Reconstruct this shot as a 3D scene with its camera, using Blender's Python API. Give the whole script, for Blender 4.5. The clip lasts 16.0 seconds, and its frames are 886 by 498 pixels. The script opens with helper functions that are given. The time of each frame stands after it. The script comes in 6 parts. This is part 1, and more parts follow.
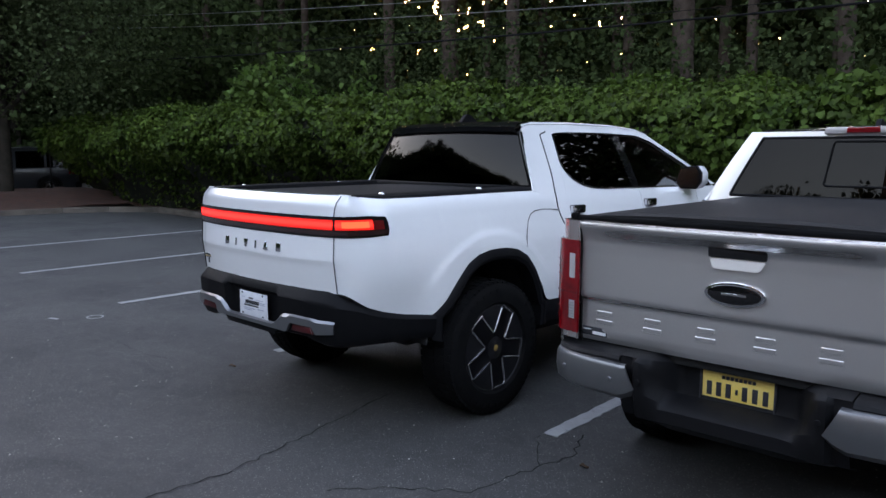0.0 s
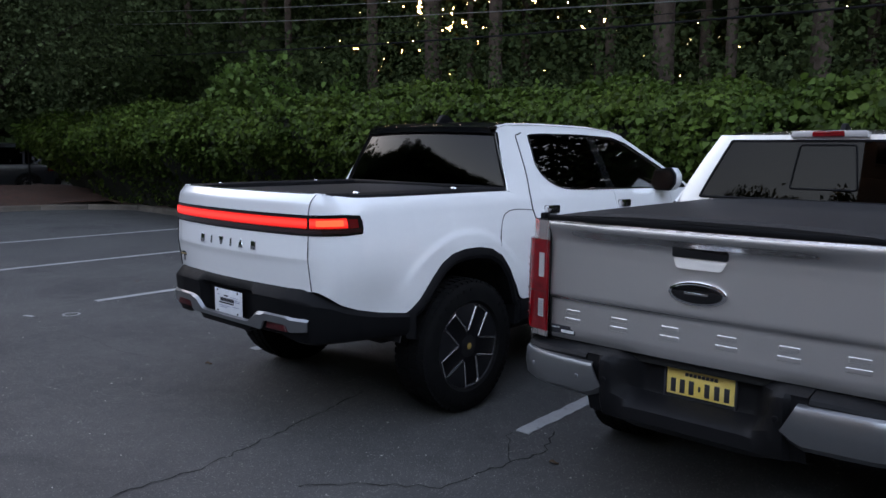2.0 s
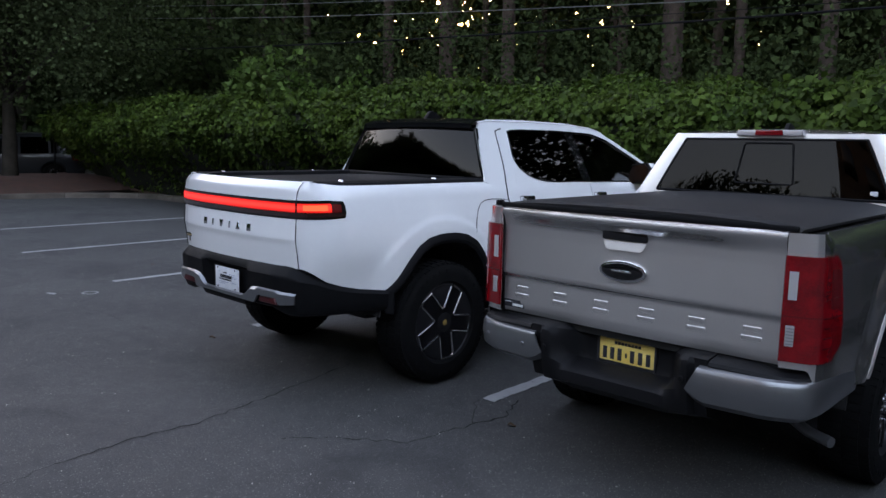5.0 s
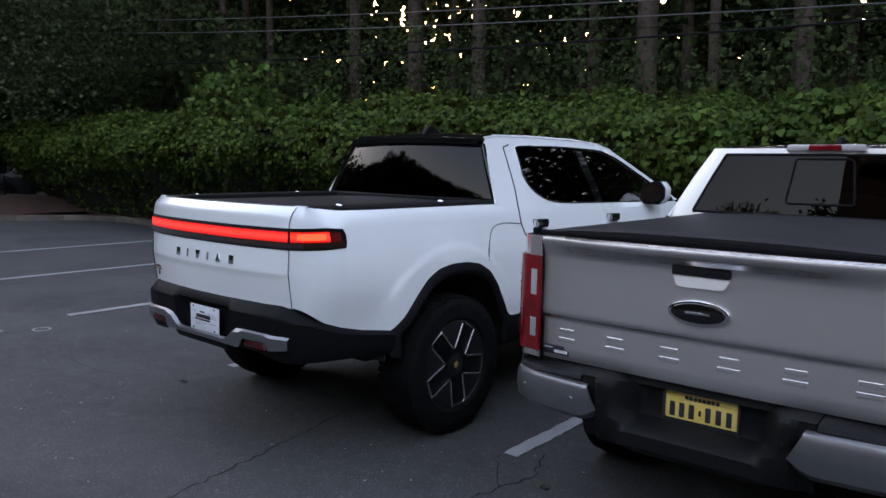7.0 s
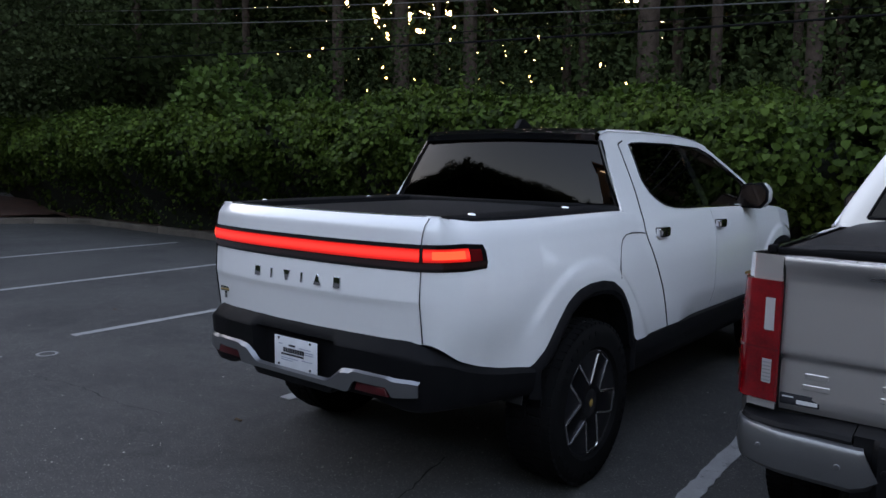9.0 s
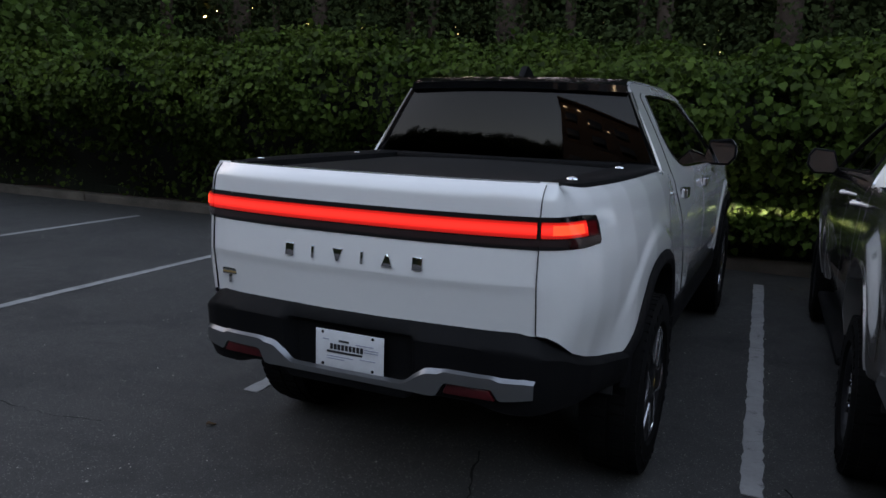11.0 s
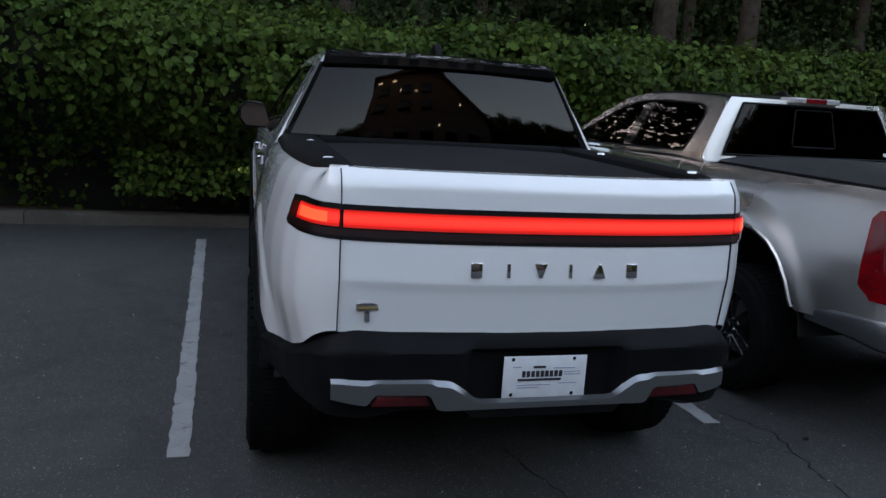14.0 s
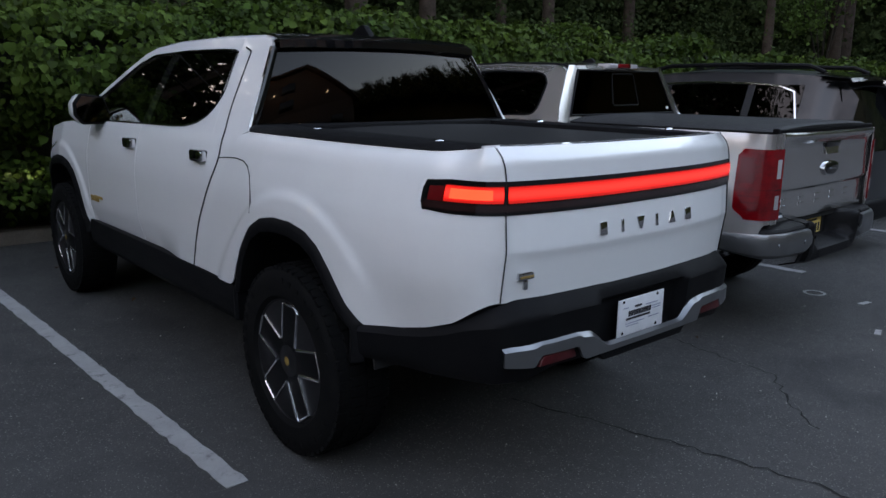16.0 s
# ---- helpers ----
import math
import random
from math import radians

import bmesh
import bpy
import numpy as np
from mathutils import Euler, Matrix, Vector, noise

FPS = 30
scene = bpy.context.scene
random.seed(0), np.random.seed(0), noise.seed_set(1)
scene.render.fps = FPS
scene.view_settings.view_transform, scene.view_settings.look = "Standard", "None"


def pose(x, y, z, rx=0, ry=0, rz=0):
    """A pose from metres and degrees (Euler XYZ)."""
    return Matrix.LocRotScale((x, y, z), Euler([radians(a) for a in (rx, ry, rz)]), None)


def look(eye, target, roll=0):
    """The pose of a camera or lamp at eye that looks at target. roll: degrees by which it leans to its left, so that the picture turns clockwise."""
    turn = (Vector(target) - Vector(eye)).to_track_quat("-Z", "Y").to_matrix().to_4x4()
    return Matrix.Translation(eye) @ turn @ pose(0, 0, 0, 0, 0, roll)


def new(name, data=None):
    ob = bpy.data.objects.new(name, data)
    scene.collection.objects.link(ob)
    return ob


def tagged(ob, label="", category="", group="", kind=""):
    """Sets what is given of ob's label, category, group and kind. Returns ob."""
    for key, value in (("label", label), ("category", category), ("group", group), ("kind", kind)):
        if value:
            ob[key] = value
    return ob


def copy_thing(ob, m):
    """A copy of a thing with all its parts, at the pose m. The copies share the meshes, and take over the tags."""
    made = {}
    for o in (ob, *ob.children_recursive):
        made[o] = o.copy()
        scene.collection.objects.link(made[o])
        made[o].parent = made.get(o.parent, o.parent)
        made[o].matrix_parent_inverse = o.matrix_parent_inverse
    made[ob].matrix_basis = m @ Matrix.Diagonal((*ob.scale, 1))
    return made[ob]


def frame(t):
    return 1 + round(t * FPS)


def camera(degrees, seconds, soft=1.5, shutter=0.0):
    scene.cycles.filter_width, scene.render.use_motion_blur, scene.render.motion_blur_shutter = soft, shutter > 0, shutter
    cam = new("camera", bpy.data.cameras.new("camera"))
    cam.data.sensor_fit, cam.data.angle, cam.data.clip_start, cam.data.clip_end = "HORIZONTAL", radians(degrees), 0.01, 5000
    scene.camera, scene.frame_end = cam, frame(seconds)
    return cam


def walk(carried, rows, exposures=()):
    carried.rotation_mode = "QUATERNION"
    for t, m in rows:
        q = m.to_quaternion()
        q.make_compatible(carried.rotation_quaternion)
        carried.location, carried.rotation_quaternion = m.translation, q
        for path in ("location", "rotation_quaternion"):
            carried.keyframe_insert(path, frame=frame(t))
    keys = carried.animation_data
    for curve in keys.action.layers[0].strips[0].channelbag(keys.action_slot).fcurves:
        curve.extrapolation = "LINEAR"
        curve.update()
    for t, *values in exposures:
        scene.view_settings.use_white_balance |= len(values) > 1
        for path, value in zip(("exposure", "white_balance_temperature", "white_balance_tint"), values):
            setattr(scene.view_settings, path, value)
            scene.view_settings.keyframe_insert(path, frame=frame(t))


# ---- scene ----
cam = camera(60.6, 16.0)
PATH = [
    (0, (4.0, -2.461, 1.674), (2.619, -1.038, 1.414), 0.0),
    (0.5, (3.999, -2.448, 1.677), (2.621, -1.022, 1.417), -0.0),
    (1, (3.999, -2.449, 1.677), (2.626, -1.017, 1.42), 0.3),
    (1.5, (4.015, -2.451, 1.678), (2.648, -1.013, 1.422), 0.5),
    (2, (4.075, -2.457, 1.675), (2.725, -1.004, 1.415), 0.5),
    (2.5, (4.241, -2.516, 1.668), (2.914, -1.044, 1.397), 0.6),
    (3, (4.473, -2.588, 1.672), (3.164, -1.105, 1.38), 1.0),
    (3.2, (4.57, -2.612, 1.661), (3.262, -1.127, 1.368), 1.6),
    (5.3, (4.611, -2.613, 1.683), (3.221, -1.2, 1.411), 1.1),
    (5.5, (4.53, -2.605, 1.687), (3.147, -1.185, 1.426), 1.0),
    (6, (4.346, -2.527, 1.676), (2.983, -1.084, 1.431), 1.0),
    (6.5, (4.163, -2.398, 1.673), (2.82, -0.935, 1.439), 1.1),
    (7, (3.942, -2.357, 1.669), (2.626, -0.869, 1.442), 0.9),
    (7.5, (3.654, -2.351, 1.676), (2.365, -0.837, 1.457), 0.9),
    (8, (3.376, -2.3, 1.66), (2.105, -0.771, 1.443), 1.3),
    (8.5, (3.077, -2.259, 1.662), (1.811, -0.727, 1.443), 1.3),
    (8.7, (2.945, -2.291, 1.658), (1.686, -0.753, 1.435), 1.1),
    (10.8, (1.621, -2.409, 1.659), (0.732, -0.647, 1.335), 1.7),
    (11, (1.492, -2.418, 1.65), (0.672, -0.628, 1.301), 1.8),
    (11.5, (1.142, -2.433, 1.663), (0.505, -0.579, 1.268), 1.9),
    (12, (0.709, -2.487, 1.675), (0.283, -0.577, 1.26), 2.2),
    (12.5, (0.295, -2.497, 1.675), (0.092, -0.55, 1.263), 2.8),
    (13, (-0.131, -2.475, 1.683), (-0.102, -0.515, 1.286), 3.4),
    (13.5, (-0.596, -2.459, 1.689), (-0.333, -0.518, 1.287), 3.1),
    (14, (-0.999, -2.323, 1.671), (-0.504, -0.427, 1.273), 3.6),
    (14.5, (-1.407, -2.159, 1.663), (-0.665, -0.346, 1.259), 3.8),
    (15, (-1.791, -1.988, 1.649), (-0.853, -0.274, 1.224), 2.8),
    (15.5, (-2.135, -1.806, 1.64), (-1.064, -0.172, 1.21), 1.8),
    (16, (-2.521, -1.709, 1.633), (-1.248, -0.226, 1.205), 0.6),
]
EXPOSURES = [(0, 0.20, 6900, 29), (0.5, 0.03, 6900, 29), (3, 0.0, 6900, 30), (5.5, 0.0, 6900, 30), (8.7, -0.24, 6900, 29), (11, -0.74, 7150, 27), (12.2, -0.84, 7150, 26), (12.6, -0.52, 6900, 24), (14, -0.38, 6900, 24), (16, -0.32, 6950, 26)]
walk(cam, [(t, look(eye, target, roll)) for t, eye, target, roll in PATH], EXPOSURES)

SKY, SUN, SUN_UP, SUN_TURN, HEAD = 4.0, 0.15, 2.0, -50.0, 1300.0

# ---- world and light ----
world = bpy.data.worlds.new("dusk")
scene.world = world
world.use_nodes = True
wn = world.node_tree.nodes
sky = wn.new("ShaderNodeTexSky")
sky.sky_type = "NISHITA"
sky.sun_disc = False
sky.sun_elevation, sky.sun_rotation = radians(SUN_UP), radians(SUN_TURN)
sky.air_density, sky.dust_density, sky.ozone_density = 1.0, 3.0, 1.0
wn["Background"].inputs["Strength"].default_value = SKY
world.node_tree.links.new(sky.outputs["Color"], wn["Background"].inputs["Color"])

sun_data = bpy.data.lights.new("sun", "SUN")
sun_data.energy, sun_data.angle, sun_data.color = SUN, radians(20), (1.0, 0.8, 0.62)
sun = new("sun", sun_data)
az, el = radians(SUN_TURN), radians(max(SUN_UP, 4))
sun.matrix_world = look((math.sin(az) * 60, math.cos(az) * 60, 60 * math.tan(el)), (0, 0, 0))


# ---- helpers ----
def material(name, base, rough=0.5, metal=0.0, base2=None, scale=8.0, fine=90.0, bump=0.0, bump_scale=120.0, coat=0.0,
             island=0.0, rand=0.0, spec=0.5, through_light=0.0, rough2=None):
    """A surface: two colours mixed by noise at two scales, with relief and, if wanted, a clear coat."""
    m = bpy.data.materials.new(name)
    m.use_nodes = True
    nt = m.node_tree
    n, l = nt.nodes, nt.links
    b = n["Principled BSDF"]
    b.inputs["Roughness"].default_value, b.inputs["Metallic"].default_value = rough, metal
    b.inputs["Coat Weight"].default_value, b.inputs["Coat Roughness"].default_value = coat, 0.04
    b.inputs["Specular IOR Level"].default_value = spec
    geo = n.new("ShaderNodeNewGeometry")
    big, small = n.new("ShaderNodeTexNoise"), n.new("ShaderNodeTexNoise")
    big.inputs["Scale"].default_value, small.inputs["Scale"].default_value = scale, fine
    big.inputs["Detail"].default_value, small.inputs["Detail"].default_value = 4, 3
    for t in (big, small):
        l.new(geo.outputs["Position"], t.inputs["Vector"])
    add = n.new("ShaderNodeMath")
    add.operation = "MULTIPLY_ADD"
    add.inputs[1].default_value = 0.45
    l.new(small.outputs["Fac"], add.inputs[0])
    l.new(big.outputs["Fac"], add.inputs[2])
    ramp = n.new("ShaderNodeMapRange")
    ramp.inputs["From Min"].default_value, ramp.inputs["From Max"].default_value = 0.5, 0.95
    l.new(add.outputs[0], ramp.inputs["Value"])
    mix = n.new("ShaderNodeMix")
    mix.data_type = "RGBA"
    base2 = base2 or tuple(c * 0.88 for c in base)
    mix.inputs["A"].default_value, mix.inputs["B"].default_value = (*base, 1), (*base2, 1)
    l.new(ramp.outputs["Result"], mix.inputs["Factor"])
    colour = mix.outputs["Result"]
    if island or rand:
        hsv = n.new("ShaderNodeHueSaturation")
        mr = n.new("ShaderNodeMapRange")
        k = island or rand
        mr.inputs["To Min"].default_value, mr.inputs["To Max"].default_value = 1 - k, 1 + k
        if island:
            src = geo.outputs["Random Per Island"]
        else:
            src = n.new("ShaderNodeObjectInfo").outputs["Random"]
        l.new(src, mr.inputs["Value"])
        l.new(mr.outputs["Result"], hsv.inputs["Value"])
        hue = n.new("ShaderNodeMapRange")
        hue.inputs["To Min"].default_value, hue.inputs["To Max"].default_value = 0.5 - 0.05 * k, 0.5 + 0.04 * k
        l.new(small.outputs["Fac"], hue.inputs["Value"])
        l.new(hue.outputs["Result"], hsv.inputs["Hue"])
        l.new(colour, hsv.inputs["Color"])
        colour = hsv.outputs["Color"]
    l.new(colour, b.inputs["Base Color"])
    if rough2 is not None:
        rr = n.new("ShaderNodeMapRange")
        rr.inputs["To Min"].default_value, rr.inputs["To Max"].default_value = rough, rough2
        l.new(ramp.outputs["Result"], rr.inputs["Value"])
        l.new(rr.outputs["Result"], b.inputs["Roughness"])
    if bump:
        bt, bp = n.new("ShaderNodeTexNoise"), n.new("ShaderNodeBump")
        bt.inputs["Scale"].default_value, bt.inputs["Detail"].default_value = bump_scale, 3
        bp.inputs["Strength"].default_value, bp.inputs["Distance"].default_value = min(1, bump * 10), bump * 0.02
        l.new(geo.outputs["Position"], bt.inputs["Vector"])
        l.new(bt.outputs["Fac"], bp.inputs["Height"])
        l.new(bp.outputs["Normal"], b.inputs["Normal"])
    if through_light:
        tr, ms = n.new("ShaderNodeBsdfTranslucent"), n.new("ShaderNodeMixShader")
        l.new(colour, tr.inputs["Color"])
        ms.inputs[0].default_value = through_light
        l.new(b.outputs[0], ms.inputs[1])
        l.new(tr.outputs[0], ms.inputs[2])
        l.new(ms.outputs[0], n["Material Output"].inputs["Surface"])
    return m


def glass(name, tint, rough=0.01, ior=1.5):
    """A thin tinted pane: clear through, mirror-like by Fresnel."""
    m = bpy.data.materials.new(name)
    m.use_nodes = True
    n, l = m.node_tree.nodes, m.node_tree.links
    n.remove(n["Principled BSDF"])
    t, g, f, ms = (n.new(k) for k in ("ShaderNodeBsdfTransparent", "ShaderNodeBsdfGlossy", "ShaderNodeFresnel", "ShaderNodeMixShader"))
    t.inputs["Color"].default_value = (*tint, 1)
    g.inputs["Roughness"].default_value = rough
    # mirrored light dimmed and warmed by colour, in place of a pinker sky
    g.inputs["Color"].default_value = (0.9, 0.86, 0.84, 1)
    f.inputs["IOR"].default_value = ior
    l.new(f.outputs[0], ms.inputs[0])
    l.new(t.outputs[0], ms.inputs[1])
    l.new(g.outputs[0], ms.inputs[2])
    l.new(ms.outputs[0], n["Material Output"].inputs["Surface"])
    return m


def glow(name, colour, power, base=None, rough=0.15):
    m = material(name, base or colour, rough, coat=0.5)
    b = m.node_tree.nodes["Principled BSDF"]
    b.inputs["Emission Color"].default_value, b.inputs["Emission Strength"].default_value = (*colour, 1), power
    return m


def mesh_of(bm, name, sharp=35):
    me = bpy.data.meshes.new(name)
    bm.to_mesh(me)
    bm.free()
    me.shade_smooth()
    me.set_sharp_from_angle(angle=radians(sharp))
    return me


def part(name, bm, mat, parent=None, label="", sharp=35, kind=""):
    ob = new(name, mesh_of(bm, name, sharp))
    ob.data.materials.append(mat)
    if parent:
        ob.parent = parent
    return tagged(ob, label=label, kind=kind)


def empty(name, m=None):
    ob = new(name)
    ob.empty_display_size = 0.2
    if m is not None:
        ob.matrix_world = m
    return ob


def raw(name, verts, faces, mat, parent=None, label="", kind="", smooth=True):
    """A mesh from arrays, for large counts."""
    me = bpy.data.meshes.new(name)
    me.from_pydata(verts, [], faces)
    if smooth:
        me.shade_smooth()
    me.materials.append(mat)
    ob = new(name, me)
    if parent:
        ob.parent = parent
    return tagged(ob, label=label, kind=kind)


def box(x0, x1, y0, y1, z0, z1, bevel=0.01, seg=2, bm=None, m=None):
    made = bmesh.new()
    r = bmesh.ops.create_cube(made, size=1)
    for v in r["verts"]:
        v.co = Vector(((x0 + x1) / 2 + v.co.x * (x1 - x0), (y0 + y1) / 2 + v.co.y * (y1 - y0), (z0 + z1) / 2 + v.co.z * (z1 - z0)))
    if bevel:
        bmesh.ops.bevel(made, geom=made.edges[:], offset=min(bevel, 0.45 * min(abs(x1 - x0), abs(y1 - y0), abs(z1 - z0))), segments=seg, profile=0.5, affect="EDGES")
    if m is not None:
        bmesh.ops.transform(made, matrix=m, verts=made.verts)
    return join(bm, made)


def join(bm, made):
    if bm is None:
        return made
    me = bpy.data.meshes.new("tmp")
    made.to_mesh(me)
    made.free()
    bm.from_mesh(me)
    bpy.data.meshes.remove(me)
    return bm


def skin(fn, us, vs, thick=0.0, bm=None, close=False):
    """A sheet of quads through fn(u, v), given thickness along its normals."""
    pts = np.array([[tuple(fn(u, v)) for v in vs] for u in us], float)
    n, m = pts.shape[:2]
    made = bmesh.new()
    def sheet(p):
        return [[made.verts.new(c) for c in row] for row in p]
    top = sheet(pts)
    wrap = n if close else n - 1
    for i in range(wrap):
        for j in range(m - 1):
            made.faces.new((top[i][j], top[(i + 1) % n][j], top[(i + 1) % n][j + 1], top[i][j + 1]))
    if thick:
        du = np.roll(pts, -1, 0) - np.roll(pts, 1, 0) if close else np.gradient(pts, axis=0)
        dv = np.gradient(pts, axis=1)
        nrm = np.cross(du, dv)
        size = np.linalg.norm(nrm, axis=2, keepdims=True)
        nrm = np.where(size > 1e-9, nrm / np.maximum(size, 1e-9), 0)
        low_side = sheet(pts - nrm * thick)
        for i in range(wrap):
            k = (i + 1) % n
            for j in range(m - 1):
                made.faces.new((low_side[i][j], low_side[i][j + 1], low_side[k][j + 1], low_side[k][j]))
            made.faces.new((top[i][0], low_side[i][0], low_side[k][0], top[k][0]))
            made.faces.new((top[i][-1], top[k][-1], low_side[k][-1], low_side[i][-1]))
        if not close:
            for j in range(m - 1):
                made.faces.new((top[0][j], top[0][j + 1], low_side[0][j + 1], low_side[0][j]))
                made.faces.new((top[-1][j], low_side[-1][j], low_side[-1][j + 1], top[-1][j + 1]))
    return join(bm, made)


def prism(outline, a0, a1, axis="y", bevel=0.0, seg=2, bm=None, m=None):
    """An outline in the two other axes, drawn out from a0 to a1."""
    made = bmesh.new()
    def at(p, a):
        return {"x": (a, p[0], p[1]), "y": (p[0], a, p[1]), "z": (p[0], p[1], a)}[axis]
    lo = [made.verts.new(at(p, a0)) for p in outline]
    hi = [made.verts.new(at(p, a1)) for p in outline]
    k = len(outline)
    made.faces.new(lo)
    made.faces.new(hi[::-1])
    for i in range(k):
        made.faces.new((lo[i], hi[i], hi[(i + 1) % k], lo[(i + 1) % k]))
    bmesh.ops.recalc_face_normals(made, faces=made.faces)
    if bevel:
        bmesh.ops.bevel(made, geom=made.edges[:], offset=bevel, segments=seg, profile=0.5, affect="EDGES")
    if m is not None:
        bmesh.ops.transform(made, matrix=m, verts=made.verts)
    return join(bm, made)


def tube(points, radius, seg=8, bm=None, caps=True):
    """A round bar along points; radius may be one number or one for each point."""
    made = bmesh.new()
    pts = [Vector(p) for p in points]
    rad = radius if isinstance(radius, (list, tuple)) else [radius] * len(pts)
    rings = []
    side = None
    for i, p in enumerate(pts):
        d = (pts[min(i + 1, len(pts) - 1)] - pts[max(i - 1, 0)]).normalized()
        if side is None:
            side = d.orthogonal().normalized()
        side = (side - d * side.dot(d)).normalized()
        up = d.cross(side)
        rings.append([made.verts.new(p + (side * math.cos(a) + up * math.sin(a)) * rad[i]) for a in (2 * math.pi * k / seg for k in range(seg))])
    for a, b in zip(rings, rings[1:]):
        for k in range(seg):
            made.faces.new((a[k], a[(k + 1) % seg], b[(k + 1) % seg], b[k]))
    if caps:
        made.faces.new(rings[0][::-1])
        made.faces.new(rings[-1])
    return join(bm, made)


def lathe_x(profile, seg=48, bm=None, m=None):
    """A profile of (x, radius) turned round the x axis."""
    made = skin(lambda u, v: (profile[v][0], profile[v][1] * math.cos(u), profile[v][1] * math.sin(u)),
                [2 * math.pi * k / seg for k in range(seg)], range(len(profile)), close=True)
    if m is not None:
        bmesh.ops.transform(made, matrix=m, verts=made.verts)
    return join(bm, made)


def curve(*pairs, soft=0.02):
    """A smoothed line through (at, value) pairs."""
    xs, vs = np.array([p[0] for p in pairs], float), np.array([p[1] for p in pairs], float)
    ats = np.linspace(xs[0] - soft, xs[-1] + soft, 3000)
    table = np.mean([np.interp(ats + d * soft, xs, vs) for d in (-1, -0.5, 0, 0.5, 1)], axis=0).tolist()
    first, pitch, last = float(ats[0]), float(ats[1] - ats[0]), len(table) - 1
    def value(t):
        k = (t - first) / pitch
        if k <= 0:
            return table[0]
        if k >= last:
            return table[last]
        i = int(k)
        return table[i] + (table[i + 1] - table[i]) * (k - i)
    return value


def span(a, b, step):
    return list(np.linspace(a, b, max(2, int(round(abs(b - a) / step)) + 1)))


def smoothstep(a, b, t):
    t = min(1, max(0, (t - a) / (b - a)))
    return t * t * (3 - 2 * t)

# ---- materials ----
WHITE = material("white_paint", (0.84, 0.84, 0.845), 0.16, base2=(0.82, 0.82, 0.83), scale=1.5, fine=30, coat=1.0)
SILVER = material("silver_paint", (0.74, 0.715, 0.70), 0.34, 0.94, base2=(0.70, 0.675, 0.66), scale=2, fine=300, coat=0.8)
def flake_gloss(m, face_on, grazing):
    """Metallic flakes: a broad sheen face on, sharper towards grazing sight."""
    n, l = m.node_tree.nodes, m.node_tree.links
    lw, mr = n.new("ShaderNodeLayerWeight"), n.new("ShaderNodeMapRange")
    lw.inputs["Blend"].default_value = 0.5
    mr.inputs["From Min"].default_value, mr.inputs["From Max"].default_value = 0.15, 0.55
    mr.inputs["To Min"].default_value, mr.inputs["To Max"].default_value = face_on, grazing
    l.new(lw.outputs["Facing"], mr.inputs["Value"])
    l.new(mr.outputs["Result"], n["Principled BSDF"].inputs["Roughness"])


flake_gloss(SILVER, 0.42, 0.14)
GRAPHITE = material("graphite_paint", (0.02, 0.022, 0.027), 0.34, 0.3, scale=2, fine=400, coat=0.4)
DARKBLUE = material("dark_paint", (0.02, 0.023, 0.028), 0.3, 0.2, scale=2, fine=400, coat=0.8)
CLAD = material("black_cladding", (0.006, 0.006, 0.007), 0.5, base2=(0.009, 0.009, 0.0098), spec=0.07, scale=6, fine=300, bump=0.05, bump_scale=500)
STEP = material("bumper_step_plastic", (0.006, 0.006, 0.007), 0.46, base2=(0.009, 0.009, 0.010), spec=0.13, scale=5, fine=260, bump=0.06, bump_scale=420)
GLOSSBLACK = material("gloss_black", (0.006, 0.006, 0.007), 0.06, coat=0.5)
RUBBER = material("tyre_rubber", (0.006, 0.006, 0.0065), 0.8, base2=(0.009, 0.009, 0.009), spec=0.05, scale=12, fine=120, bump=0.06, bump_scale=200)
DARKRIM = material("dark_wheel", (0.022, 0.022, 0.025), 0.38, 0.5, scale=10, fine=200)
BRIGHT = material("machined_metal", (0.6, 0.6, 0.62), 0.25, 0.95, scale=10, fine=300)
SATIN = material("satin_silver", (0.25, 0.255, 0.265), 0.30, 0.85, base2=(0.215, 0.22, 0.23), scale=4, fine=250)
CHROME = material("chrome", (0.72, 0.72, 0.74), 0.08, 1.0, scale=20, fine=200)
VINYL = material("vinyl_cover", (0.014, 0.014, 0.015), 0.55, base2=(0.02, 0.02, 0.021), spec=0.3, scale=3, fine=350, bump=0.08, bump_scale=600)
SLATTED = material("bed_cover", (0.009, 0.009, 0.0095), 0.5, base2=(0.013, 0.013, 0.0135), spec=0.25, scale=4, fine=300, bump=0.05, bump_scale=420)
GAP = material("panel_gap", (0.006, 0.006, 0.006), 0.9)
INSIDE = material("dark_lining", (0.012, 0.012, 0.013), 0.85, scale=8)
SEATCLOTH = material("seat_leather", (0.03, 0.03, 0.032), 0.5, scale=8, bump=0.04, bump_scale=250)
PRIVACY = glass("privacy_glass", (0.03, 0.03, 0.032), ior=1.38)
DARKGLASS = glass("deep_tinted_glass", (0.03, 0.03, 0.032), ior=1.28)
CABGLASS = glass("cab_glass", (0.5, 0.53, 0.51))
MIRROR = material("mirror_glass", (0.38, 0.41, 0.45), 0.02, 1.0, scale=3)
REDLIT = glow("lit_red_lamp", (1.0, 0.030, 0.018), 1.5, (0.5, 0.01, 0.008))
